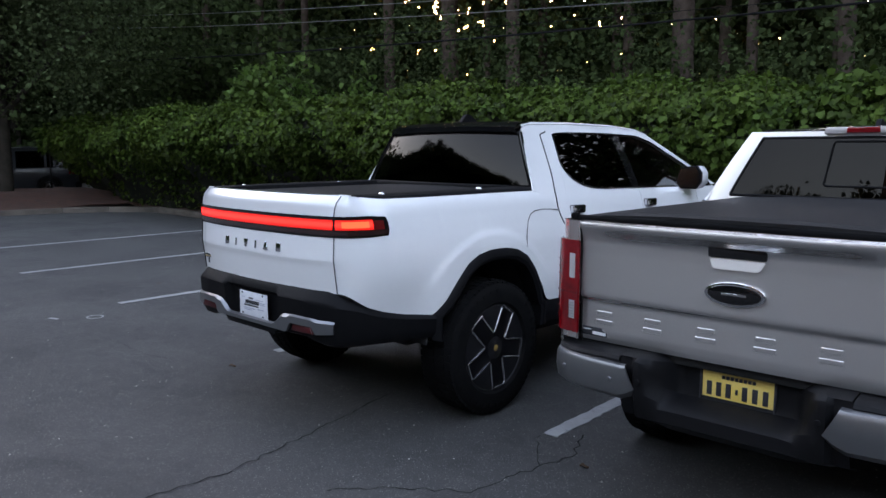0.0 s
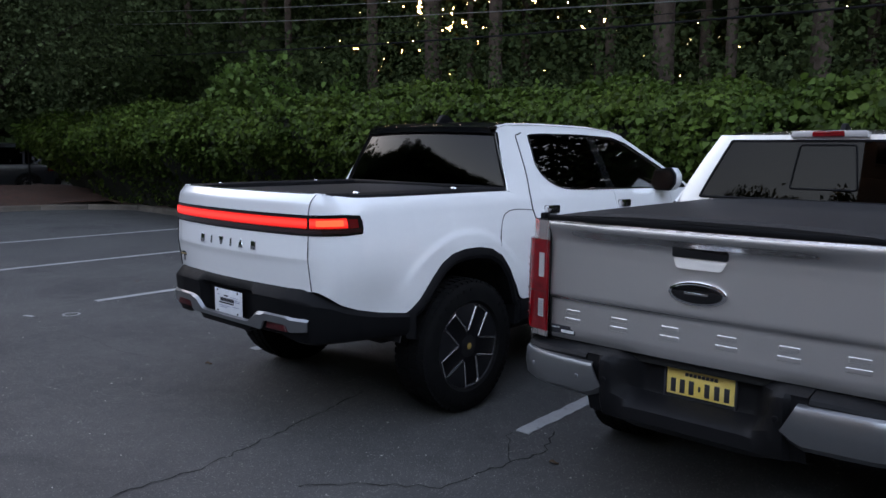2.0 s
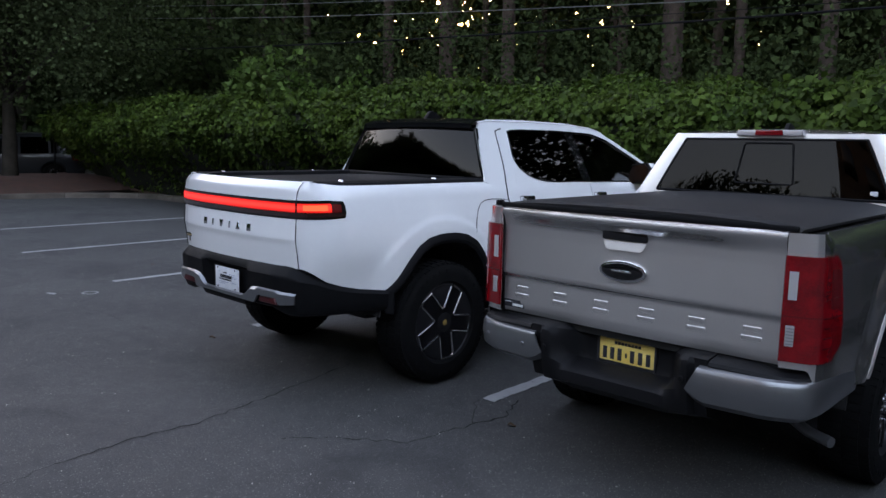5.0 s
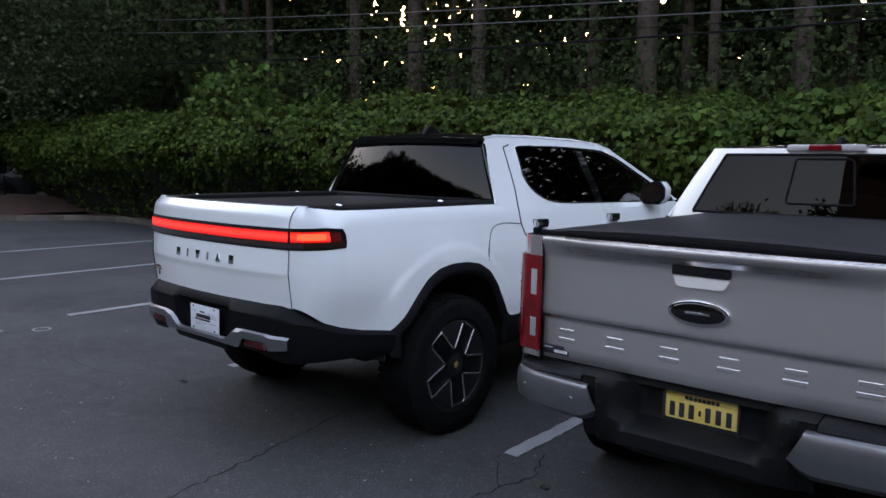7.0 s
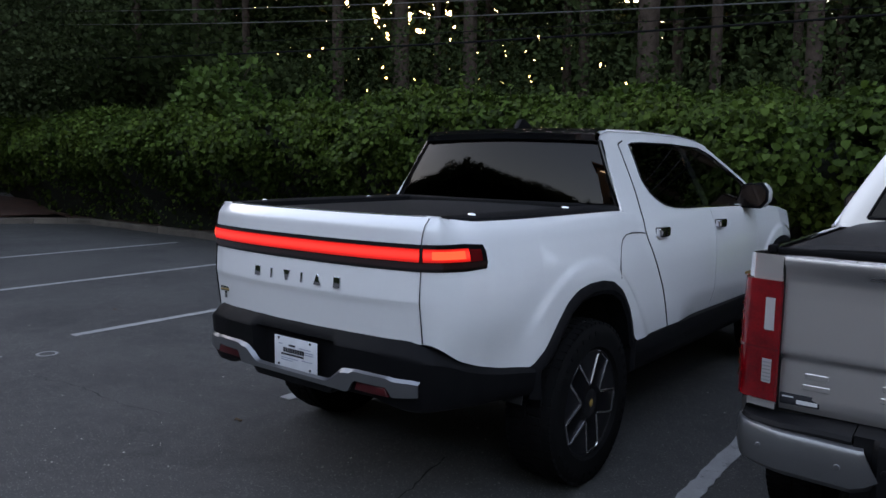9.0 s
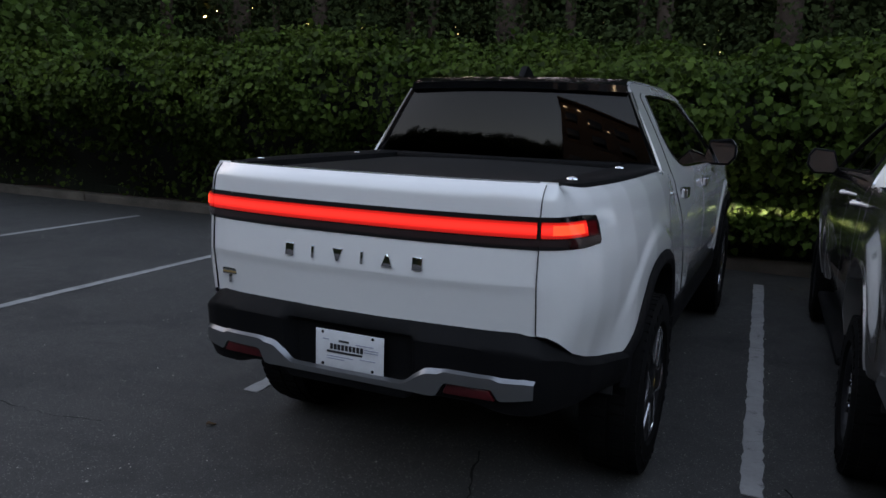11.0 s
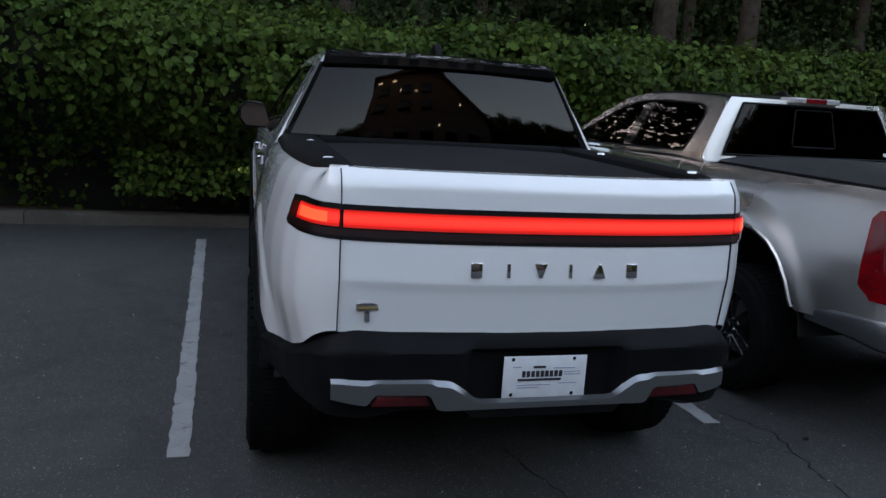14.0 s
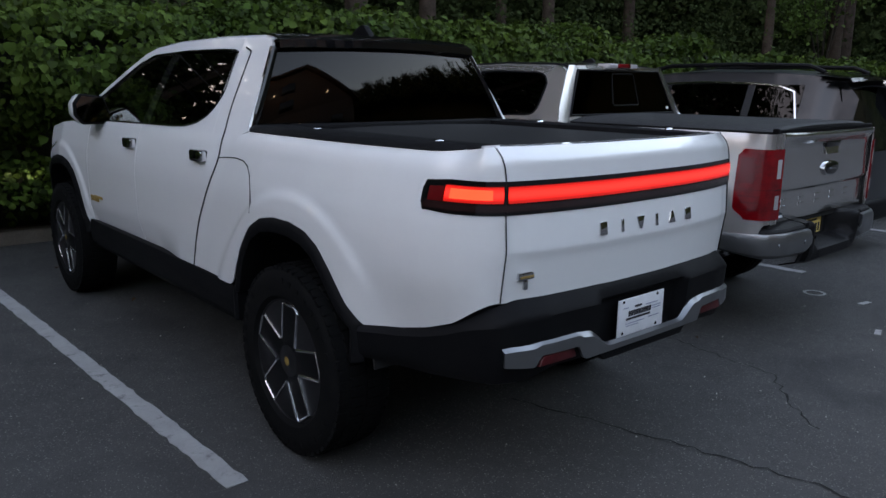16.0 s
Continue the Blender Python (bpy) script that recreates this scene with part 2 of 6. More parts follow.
def banded(m, middle, half_width, weak, strong):
    """A light bar whose guide shines brightest along its middle height."""
    n, l = m.node_tree.nodes, m.node_tree.links
    geo, sep, off, mag, ramp = (n.new(k) for k in ("ShaderNodeNewGeometry", "ShaderNodeSeparateXYZ", "ShaderNodeMath", "ShaderNodeMath", "ShaderNodeMapRange"))
    l.new(geo.outputs["Position"], sep.inputs[0])
    off.operation, mag.operation, ramp.interpolation_type = "SUBTRACT", "ABSOLUTE", "SMOOTHSTEP"
    off.inputs[1].default_value = middle
    l.new(sep.outputs["Z"], off.inputs[0])
    l.new(off.outputs[0], mag.inputs[0])
    l.new(mag.outputs[0], ramp.inputs["Value"])
    ramp.inputs["From Min"].default_value, ramp.inputs["From Max"].default_value = 0.003, half_width
    ramp.inputs["To Min"].default_value, ramp.inputs["To Max"].default_value = strong, weak
    l.new(ramp.outputs["Result"], n["Principled BSDF"].inputs["Emission Strength"])
banded(REDLIT, 1.268, 0.026, 0.5, 2.6)
AMBERLIT = glow("lit_corner_lamp", (1.0, 0.07, 0.025), 2.9, (0.5, 0.03, 0.01))
SMOKED = material("smoked_lens", (0.03, 0.012, 0.012), 0.08, coat=1.0)
REDLENS = material("red_lens", (0.24, 0.003, 0.006), 0.10, base2=(0.11, 0.002, 0.004), scale=14, fine=160, coat=0.35)
REDDARK = material("deep_red_lens", (0.14, 0.004, 0.006), 0.15, scale=14, coat=1.0)
REFLECTOR = material("reflector_red", (0.07, 0.003, 0.005), 0.35, base2=(0.045, 0.002, 0.004), scale=40, fine=300)
CLEARLENS = material("clear_lens", (0.45, 0.42, 0.42), 0.12, base2=(0.42, 0.4, 0.4), scale=30, fine=220, coat=1.0)
HEADLIT = glow("lit_headlamp", (1.0, 0.97, 0.85), 6.0, (0.8, 0.8, 0.8))
PLATEWHITE = material("white_tag", (0.72, 0.73, 0.76), 0.45, scale=20, fine=200)
PLATEYELLOW = material("yellow_plate", (0.80, 0.56, 0.10), 0.4, base2=(0.85, 0.64, 0.2), scale=12, fine=120)
INK = material("ink", (0.02, 0.02, 0.025), 0.6)
INKBLUE = material("pale_ink", (0.3, 0.32, 0.42), 0.6)
INKWHITE = material("white_print", (0.75, 0.75, 0.75), 0.5)
YELLOW = material("yellow_enamel", (0.30, 0.19, 0.05), 0.4, scale=20)
CALIPER = material("yellow_caliper", (0.62, 0.24, 0.02), 0.45, scale=20)
SHRUBLEAF = material("shrub_leaf", (0.05, 0.10, 0.02), 0.6, base2=(0.075, 0.12, 0.028), scale=0.9, fine=9, island=0.4, through_light=0.3, spec=0.12)
LEAF = material("vine_leaf", (0.030, 0.060, 0.010), 0.55, base2=(0.062, 0.098, 0.016), scale=0.9, fine=9, island=0.62, through_light=0.28, spec=0.11)
WOODLEAF = material("woodland_leaf", (0.027, 0.043, 0.016), 0.85, base2=(0.042, 0.060, 0.022), scale=0.35, fine=5, island=0.5, through_light=0.25, spec=0.06)
MAPLELEAF = material("maple_leaf", (0.046, 0.064, 0.029), 0.85, base2=(0.062, 0.084, 0.036), scale=0.5, fine=6, island=0.5, through_light=0.3, spec=0.06)
NEEDLE = material("pine_needles", (0.02, 0.036, 0.016), 0.7, base2=(0.03, 0.046, 0.018), scale=0.4, fine=4, island=0.4, through_light=0.15, spec=0.2)
BARK = material("pine_bark", (0.075, 0.055, 0.045), 0.95, base2=(0.034, 0.025, 0.021), spec=0.1, scale=5, fine=28, bump=0.6, bump_scale=26)
GREYBARK = material("grey_bark", (0.042, 0.036, 0.03), 0.95, base2=(0.022, 0.019, 0.016), spec=0.1, scale=4, fine=30, bump=0.4, bump_scale=34)
# CORE is near black: the hedge's inner shade given as a colour
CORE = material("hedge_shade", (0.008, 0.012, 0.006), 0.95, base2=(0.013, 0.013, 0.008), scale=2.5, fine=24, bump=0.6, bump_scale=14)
STEM = material("vine_stem", (0.10, 0.075, 0.045), 0.85, base2=(0.06, 0.05, 0.03), scale=6, fine=60)
MULCH = material("mulch", (0.075, 0.028, 0.017), 0.95, base2=(0.035, 0.017, 0.012), scale=5, fine=60, bump=0.8, bump_scale=45)
CONCRETE = material("kerb_concrete", (0.135, 0.112, 0.092), 0.9, base2=(0.062, 0.052, 0.044), scale=2.2, fine=55, bump=0.3, bump_scale=120, rand=0.12)
CABLE = material("cable", (0.012, 0.012, 0.013), 0.9, spec=0.05)
WIRE = material("bare_wire", (0.10, 0.10, 0.10), 0.5, 0.4)
CRACK = material("crack", (0.012, 0.012, 0.012), 0.95, scale=30)
GRIT = material("grit", (0.27, 0.255, 0.24), 0.8, island=0.8)
SOIL = material("woodland_floor", (0.05, 0.04, 0.025), 0.95, base2=(0.03, 0.035, 0.018), scale=0.8, fine=12, bump=0.6, bump_scale=12)
STUCCO = material("stucco", (0.10, 0.092, 0.085), 0.85, base2=(0.08, 0.074, 0.068), scale=1.5, fine=60, bump=0.15, bump_scale=90)
ROOFTILE = material("roof_covering", (0.06, 0.05, 0.048), 0.85, scale=3, fine=40, bump=0.3, bump_scale=30)
LAMPGLOW = glow("lit_lamp", (1.0, 0.82, 0.5), 22.0)


def asphalt():
    """Old asphalt: worn grey, pale aggregate, dark patches and stains."""
    m = material("asphalt", (0.050, 0.0495, 0.049), 0.80, base2=(0.067, 0.066, 0.065), scale=0.55, fine=7, bump=0.6, bump_scale=190, spec=0.45, rough2=0.66)
    n, l = m.node_tree.nodes, m.node_tree.links
    b = n["Principled BSDF"]
    old = b.inputs["Base Color"].links[0].from_socket
    geo = next(x for x in n if x.bl_idname == "ShaderNodeNewGeometry")
    vor, gate, mix = n.new("ShaderNodeTexVoronoi"), n.new("ShaderNodeMapRange"), n.new("ShaderNodeMix")
    vor.inputs["Scale"].default_value = 110
    l.new(geo.outputs["Position"], vor.inputs["Vector"])
    sep = n.new("ShaderNodeSeparateColor")
    l.new(vor.outputs["Color"], sep.inputs[0])
    gate.inputs["From Min"].default_value, gate.inputs["From Max"].default_value = 0.66, 1.0
    l.new(sep.outputs[0], gate.inputs["Value"])
    near = n.new("ShaderNodeMapRange")
    near.inputs["From Min"].default_value, near.inputs["From Max"].default_value = 0.45, 0.2
    l.new(vor.outputs["Distance"], near.inputs["Value"])
    mul = n.new("ShaderNodeMath")
    mul.operation = "MULTIPLY"
    l.new(gate.outputs["Result"], mul.inputs[0])
    l.new(near.outputs["Result"], mul.inputs[1])
    mix.data_type = "RGBA"
    mix.inputs["B"].default_value = (0.30, 0.29, 0.28, 1)
    l.new(mul.outputs[0], mix.inputs["Factor"])
    l.new(old, mix.inputs["A"])
    # faint tyre-polished and oil-darkened areas
    st, sr, dk = n.new("ShaderNodeTexNoise"), n.new("ShaderNodeMapRange"), n.new("ShaderNodeMix")
    st.inputs["Scale"].default_value, st.inputs["Detail"].default_value, st.inputs["Distortion"].default_value = 0.9, 5, 1.2
    l.new(geo.outputs["Position"], st.inputs["Vector"])
    sr.inputs["From Min"].default_value, sr.inputs["From Max"].default_value = 0.52, 0.72
    sr.inputs["To Max"].default_value = 0.55
    l.new(st.outputs["Fac"], sr.inputs["Value"])
    dk.data_type = "RGBA"
    dk.inputs["B"].default_value = (0.026, 0.026, 0.028, 1)
    l.new(sr.outputs["Result"], dk.inputs["Factor"])
    l.new(mix.outputs["Result"], dk.inputs["A"])
    l.new(dk.outputs["Result"], b.inputs["Base Color"])
    return m


def road_paint():
    """White stall paint, worn through to the asphalt in spots."""
    m = material("worn_line_paint", (0.36, 0.36, 0.36), 0.75, base2=(0.28, 0.28, 0.28), scale=6, fine=50, bump=0.3, bump_scale=190)
    n, l = m.node_tree.nodes, m.node_tree.links
    b = n["Principled BSDF"]
    old = b.inputs["Base Color"].links[0].from_socket
    geo = next(x for x in n if x.bl_idname == "ShaderNodeNewGeometry")
    t, r, mix = n.new("ShaderNodeTexNoise"), n.new("ShaderNodeMapRange"), n.new("ShaderNodeMix")
    t.inputs["Scale"].default_value, t.inputs["Detail"].default_value, t.inputs["Roughness"].default_value = 9, 8, 0.75
    l.new(geo.outputs["Position"], t.inputs["Vector"])
    r.inputs["From Min"].default_value, r.inputs["From Max"].default_value = 0.56, 0.68
    r.inputs["To Max"].default_value = 0.85
    l.new(t.outputs["Fac"], r.inputs["Value"])
    mix.data_type = "RGBA"
    mix.inputs["B"].default_value = (0.07, 0.07, 0.072, 1)
    l.new(r.outputs["Result"], mix.inputs["Factor"])
    l.new(old, mix.inputs["A"])
    l.new(mix.outputs["Result"], b.inputs["Base Color"])
    return m


ASPHALT, PAINT = asphalt(), road_paint()

# ---- ground ----
KERB_Y = 6.74
bm = bmesh.new()
bmesh.ops.create_grid(bm, x_segments=40, y_segments=40, size=1)
for v in bm.verts:
    v.co = Vector((v.co.x * 900, v.co.y * 900, -0.02))
tagged(part("ground", bm, SOIL), "dark leaf-littered woodland soil under the trees", "ground", kind="structure")

bm = skin(lambda u, v: (u, v, 0.0), span(-60, 45, 1.5), span(-40, KERB_Y + 0.05, 1.5), 0.015)
tagged(part("pavement", bm, ASPHALT), "worn dark grey asphalt of the car park", "asphalt", kind="structure")


bm = skin(lambda u, v: (u, v, 0.0), span(-60, -20.7, 1.5), span(KERB_Y + 0.06, 13, 1.5), 0.015)
tagged(part("pavement", bm, ASPHALT), "worn dark grey asphalt beyond the mulch island", "asphalt", kind="structure")


def lean(y):
    """The stall lines run slightly askew to the parked cars."""
    return -0.039 * (y - 1.03)


def stall_line(x, y0, y1, width=0.1):
    rng = random.Random(int(x * 100))
    ys = span(y0, y1, 0.06)
    wide = {y: (width / 2 + rng.uniform(-0.008, 0.006), width / 2 + rng.uniform(-0.008, 0.006)) for y in ys}
    bm = skin(lambda u, v: (u * wide[v][u > 0] + x + lean(v), v, 0.006), [-1, 1], ys, 0.004)
    return tagged(part("stall_line", bm, PAINT, sharp=30), "worn white painted parking stall line on the asphalt", "road marking", "stall lines", "structure")


for x, y0 in ((1.465, 1.06), (-1.30, 1.0), (-4.24, 0.93), (-7.25, 0.85), (-10.4, 0.8), (4.26, 1.2), (7.03, 1.25), (9.8, 1.3)):
    stall_line(x, y0, KERB_Y - 0.75)


def ribbon(points, width, z=0.004, jag=0.02, seed=1, bm=None):
    """A crack: a thin uneven strip along points."""
    rng = random.Random(seed)
    pts = []
    for a, b in zip(points, points[1:]):
        n = max(2, int((Vector(b) - Vector(a)).length / 0.05))
        pts += [Vector(a).lerp(Vector(b), k / n) for k in range(n)]
    pts.append(Vector(points[-1]))
    made = bmesh.new()
    last = None
    for i, p in enumerate(pts):
        d = (pts[min(i + 1, len(pts) - 1)] - pts[max(0, i - 1)]).normalized()
        s = Vector((-d.y, d.x))
        q = p + s * rng.uniform(-jag, jag)
        w = width * rng.uniform(0.25, 1.0)
        now = (made.verts.new((q.x - s.x * w, q.y - s.y * w, z)), made.verts.new((q.x + s.x * w, q.y + s.y * w, z)))
        if last:
            made.faces.new((last[0], last[1], now[1], now[0]))
        last = now
    return join(bm, made)


CRACKS = (((0.62, -1.35), (0.55, -0.9), (0.57, -0.54), (0.47, -0.14), (0.40, 0.2), (0.34, 0.42), (0.22, 0.9)),
          ((1.1, -0.3), (1.31, -0.07), (1.62, 0.18), (1.70, 0.68), (1.74, 0.88), (1.6, 1.2)),
          ((1.41, 1.01), (1.52, 0.85), (1.68, 0.66)), ((-3.12, 0.12), (-2.6, 0.2), (-2.05, 0.19), (-1.69, 0.26)),
          ((0.62, -1.35), (0.75, -1.9), (0.7, -2.6)))
for k, pts in enumerate(CRACKS):
    tagged(part("asphalt_crack", ribbon(pts, 0.007 if k < 2 else 0.004, seed=k), CRACK), "thin dark crack in the asphalt", "crack", "asphalt cracks", "structure")

rng = random.Random(5)
vs, fs = [], []
for k in range(11000):
    x, y = rng.uniform(-7, 5.5), rng.uniform(-2.2, 4.5)
    if noise.noise((x * 0.7, y * 0.7, 4)) + 0.5 * noise.noise((x * 2.3, y * 2.3, 8)) < rng.uniform(-0.6, 0.5):
        continue
    s, a = 0.0016 + 0.0075 * rng.random() ** 4, rng.uniform(0, 3.1)
    i, c, d = len(vs), math.cos(a) * s, math.sin(a) * s
    vs += [(x + c, y + d, 0.002), (x - d * 0.6, y + c * 0.6, 0.002), (x - c, y - d, 0.002), (x + d * 0.6, y - c * 0.6, 0.002), (x, y, 0.002 + s * 0.8)]
    fs += [(i, i + 1, i + 4), (i + 1, i + 2, i + 4), (i + 2, i + 3, i + 4), (i + 3, i, i + 4)]
tagged(raw("grit", vs, fs, GRIT, smooth=False), "pale grit scattered over the asphalt", "grit", kind="stuff")


def ring_mark(x, y, r=0.075):
    bm = skin(lambda u, v: (x + (r + v) * math.cos(u), y + (r + v) * math.sin(u), 0.004), [k * math.pi / 16 for k in range(32)], [-0.012, 0.012], close=True)
    tagged(part("ring_mark", bm, PAINT), "small worn white ring painted on the asphalt", "road marking", "ring marks", "structure")


ring_mark(-3.73, 0.47)
ring_mark(3.63, 0.83)
for x, y, a in ((-3.95, 0.15, 20), (3.64, 0.45, -10), (2.95, 0.1, 15)):
    bm = box(-0.06, 0.06, -0.02, 0.02, 0, 0.004, 0, m=pose(x, y, 0.001, 0, 0, a))
    tagged(part("paint_dab", bm, PAINT), "short worn white paint dab on the asphalt", "road marking", "paint dabs", "structure")

# small dry leaves on the asphalt
LITTER = material("dry_leaf", (0.10, 0.06, 0.03), 0.8, scale=20, rand=0.3)
litter_mesh = mesh_of(skin(lambda u, v: (u * 0.05, v * 0.018 * math.sin(math.pi * min(1, u + 0.08)), 0.004 + 0.01 * v * v + 0.006 * math.sin(6 * u)), span(0, 1, 0.2), [-1, 0, 1]), "dry_leaf")
litter_mesh.materials.append(LITTER)
rng = random.Random(9)
for k in range(18):
    ob = new("dry_leaf", litter_mesh)
    x = rng.uniform(-6.5, 5)
    y = rng.uniform(-1.9, 4.5) if k % 3 == 0 else rng.uniform(5.4, 6.6)
    ob.matrix_world = pose(x, y, 0.001, 0, 0, rng.uniform(0, 360))
    tagged(ob, "small curled brown dry leaf on the asphalt", "leaf", "dry leaves")

# ---- kerb, planting beds ----
def kerb_piece(a, b, top=0.14, depth=0.16):
    """One cast length of kerb from a to b, face to the right of the way from a to b."""
    va, vb = Vector((*a, 0)), Vector((*b, 0))
    d = vb - va
    outline = [(0, -0.1), (0, top - 0.03), (0.012, top - 0.008), (0.035, top), (depth, top), (depth, -0.1)]
    bm = prism(outline, 0.006, d.length - 0.006, "x", 0.004, 1)
    bmesh.ops.transform(bm, matrix=Matrix.Translation(va) @ pose(0, 0, 0, 0, 0, math.degrees(math.atan2(d.y, d.x))), verts=bm.verts)
    return bm


kerb = tagged(empty("kerb"), "stained tan concrete kerb along the planting bed", "kerb", kind="structure")
for k in range(13):
    part("kerb_length", kerb_piece((-15.6 + 3.05 * k, KERB_Y + 0.012 * math.sin(k)), (-15.6 + 3.05 * (k + 1), KERB_Y + 0.012 * math.sin(k))), CONCRETE, kerb)
corner = [(-17.3, 1.2), (-17.4, 3.4), (-17.2, 4.9), (-16.7, 5.9), (-16.1, 6.45), (-15.6, KERB_Y)]
for a, b in zip(corner, corner[1:]):
    part("kerb_length", kerb_piece(a, b), CONCRETE, kerb)
for k in range(2):
    part("kerb_length", kerb_piece((-20.4 - 3 * k, 1.2), (-17.4 - 3 * k, 1.2)), CONCRETE, kerb)

def bed_height(x, y):
    return 0.1 + 0.06 * noise.noise((x * 0.6, y * 0.6, 2)) + 0.03 * noise.noise((x * 4, y * 4, 1)) + (0.35 * smoothstep(-17.4, -20, x) * smoothstep(1.4, 4, y))


bm = skin(lambda x, y: (x, y, bed_height(x, y)), span(-20.6, 30, 0.5), span(KERB_Y + 0.15, 12, 0.4), 0.02)
tagged(part("planting_bed", bm, MULCH), "reddish-brown mulch bed behind the kerb", "mulch", kind="structure")
bm = skin(lambda x, y: (x, y, bed_height(x, y)), span(-22.9, -17.7, 0.4), span(1.4, KERB_Y + 0.15, 0.35), 0.02)
tagged(part("planting_island", bm, MULCH), "reddish-brown mulch island with a raised middle", "mulch", kind="structure")

# ---- leaves ----
LEAF_V = np.array([(0, 0, 0), (0.12, 0.42, 0.10), (0.55, 0.40, 0.07), (1.0, 0, -0.12), (0.55, -0.40, 0.07), (0.12, -0.42, 0.10), (0.45, 0, -0.02)])
BLADE_V, BLADE_F = np.array([(0, 0, 0), (0.5, 0.4, 0.08), (1.0, 0, -0.1), (0.5, -0.4, 0.08)]), ((0, 3, 2, 1),)
LEAF_F = ((0, 6, 2, 1), (6, 3, 2), (0, 5, 4, 6), (6, 4, 3))


def leaf_cloud(name, centres, outs, sizes, mat, parent, droop, rng, label="", wild=0.7, kind="stuff", plain=False):
    """Leaves by the thousand: each hangs from its centre, turned outward with some play."""
    n = len(centres)
    shape, faces = (BLADE_V, BLADE_F) if plain else (LEAF_V, LEAF_F)
    c = len(shape)
    down = np.tile((0.0, 0.0, -1.0), (n, 1)) * droop + rng.normal(0, wild, (n, 3)) + outs * 0.4
    down /= np.linalg.norm(down, axis=1)[:, None]
    face = outs + rng.normal(0, wild * 0.7, (n, 3)) + np.array((0, 0, 0.35))
    side = np.cross(face, down)
    side /= np.linalg.norm(side, axis=1)[:, None] + 1e-9
    up = np.cross(down, side)
    s = sizes[:, None, None]
    v = centres[:, None, :] + s * (shape[None, :, 0:1] * down[:, None] + shape[None, :, 1:2] * side[:, None] + shape[None, :, 2:3] * up[:, None])
    flat = np.array([i for f in faces for i in f])
    starts = np.cumsum([0] + [len(f) for f in faces])[:-1]
    loops = (np.arange(n)[:, None] * c + flat[None]).ravel()
    begin = (np.arange(n)[:, None] * len(flat) + starts[None]).ravel()
    me = bpy.data.meshes.new(name)
    me.vertices.add(n * c)
    me.vertices.foreach_set("co", v.ravel())
    me.loops.add(len(loops))
    me.loops.foreach_set("vertex_index", loops.astype(np.int32))
    me.polygons.add(len(begin))
    me.polygons.foreach_set("loop_start", begin.astype(np.int32))
    me.update(calc_edges=True)
    me.validate()
    me.materials.append(mat)
    ob = new(name, me)
    if parent:
        ob.parent = parent
    return tagged(ob, label=label, kind=kind)


# ---- hedge ----
front = curve((0.0, 7.0), (0.35, 6.9), (0.7, 6.65), (1.0, 6.35), (1.35, 5.95), (1.65, 5.7), (1.95, 5.66), (2.2, 5.85), (2.45, 6.4), soft=0.08)
crest = curve((-36, 2.5), (-16, 2.55), (-12, 2.5), (-6.5, 2.42), (-3, 2.44), (0, 2.5), (2.4, 2.48), (5, 2.36), (7, 2.25), (9, 2.15), (14, 2.1), (32, 2.2), soft=0.6)


def hedge_at(x, s):
    """Point and outward way on the hedge's coat: s from 0 at the front's foot over 1 at the shoulder to 1.6 at the back of the top."""
    top = crest(x)
    if s < 1:
        z = 0.12 + (top - 0.25) * s
        y = front(z * 2.45 / top)
        out = np.array((0, -1.0, 0.25 + 0.5 * max(0, s - 0.7)))
    else:
        k = (s - 1) / 0.6
        z = top - 0.13 + 0.16 * math.sin(min(1, k * 1.6) * math.pi / 2) - 0.1 * k
        y = 6.05 + 2.4 * k
        out = np.array((0, -0.45 + 0.4 * k, 1.0))
    p = np.array((x, y, z))
    lump = noise.noise((x * 0.55, z * 0.7 + y * 0.3, 3.1)) * 0.40 + noise.noise((x * 1.6, z * 1.7 + y, 7.7)) * 0.25 + noise.noise((x * 4, z * 4 + y * 2, 1.7)) * 0.06
    out = out / np.linalg.norm(out)
    p = p + out * lump
    if abs(x) < 1.3 and p[2] < 1.3:
        p[1] = max(p[1], 5.85)
    return p, out


hedge = tagged(empty("hedge", pose(0, 7, 0)), "dense green vine-covered hedge, heart-shaped leaves hanging over the kerb", "hedge")
hedge.matrix_world = pose(0, 0, 0)


# sheet set behind the leaves, its dark colour standing for the shade inside
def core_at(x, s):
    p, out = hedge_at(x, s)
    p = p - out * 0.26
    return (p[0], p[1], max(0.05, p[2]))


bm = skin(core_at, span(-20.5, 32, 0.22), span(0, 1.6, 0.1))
part("shade_core", bm, CORE, hedge, "near-black inner sheet, the hedge's shade put in as colour", kind="stuff")

gen = np.random.default_rng(4)


def hedge_leaves(x0, x1, count, size, name, deep=0.22):
    cs, os_, ss = [], [], []
    while len(cs) < count:
        x, s = gen.uniform(x0, x1), gen.uniform(0.0, 1.6) if gen.random() < 0.6 else gen.uniform(0.35, 1.25)
        bare = noise.noise((x * 1.1, s * 3.2, 12.0)) + 0.6 * noise.noise((x * 3.1, s * 8, 5.0))
        if s < 0.95 and bare < -0.1 and gen.random() < 0.88:
            continue
        # fewer leaves low down, so the dark sheet shows there as shade
        if gen.random() > 0.10 + 0.90 * smoothstep(0.22, 0.85, s):
            continue
        p, out = hedge_at(x, s)
        cs.append(p + out * (gen.uniform(-deep, 0.1) + (0.12 * gen.random() if gen.random() < 0.12 else 0)) + np.array((0, 0, 0.05)))
        os_.append(out)
        ss.append(size * (0.5 + 0.95 * gen.random() ** 1.4))
    return leaf_cloud(name, np.array(cs), np.array(os_), np.array(ss), LEAF, hedge, 0.9, gen)


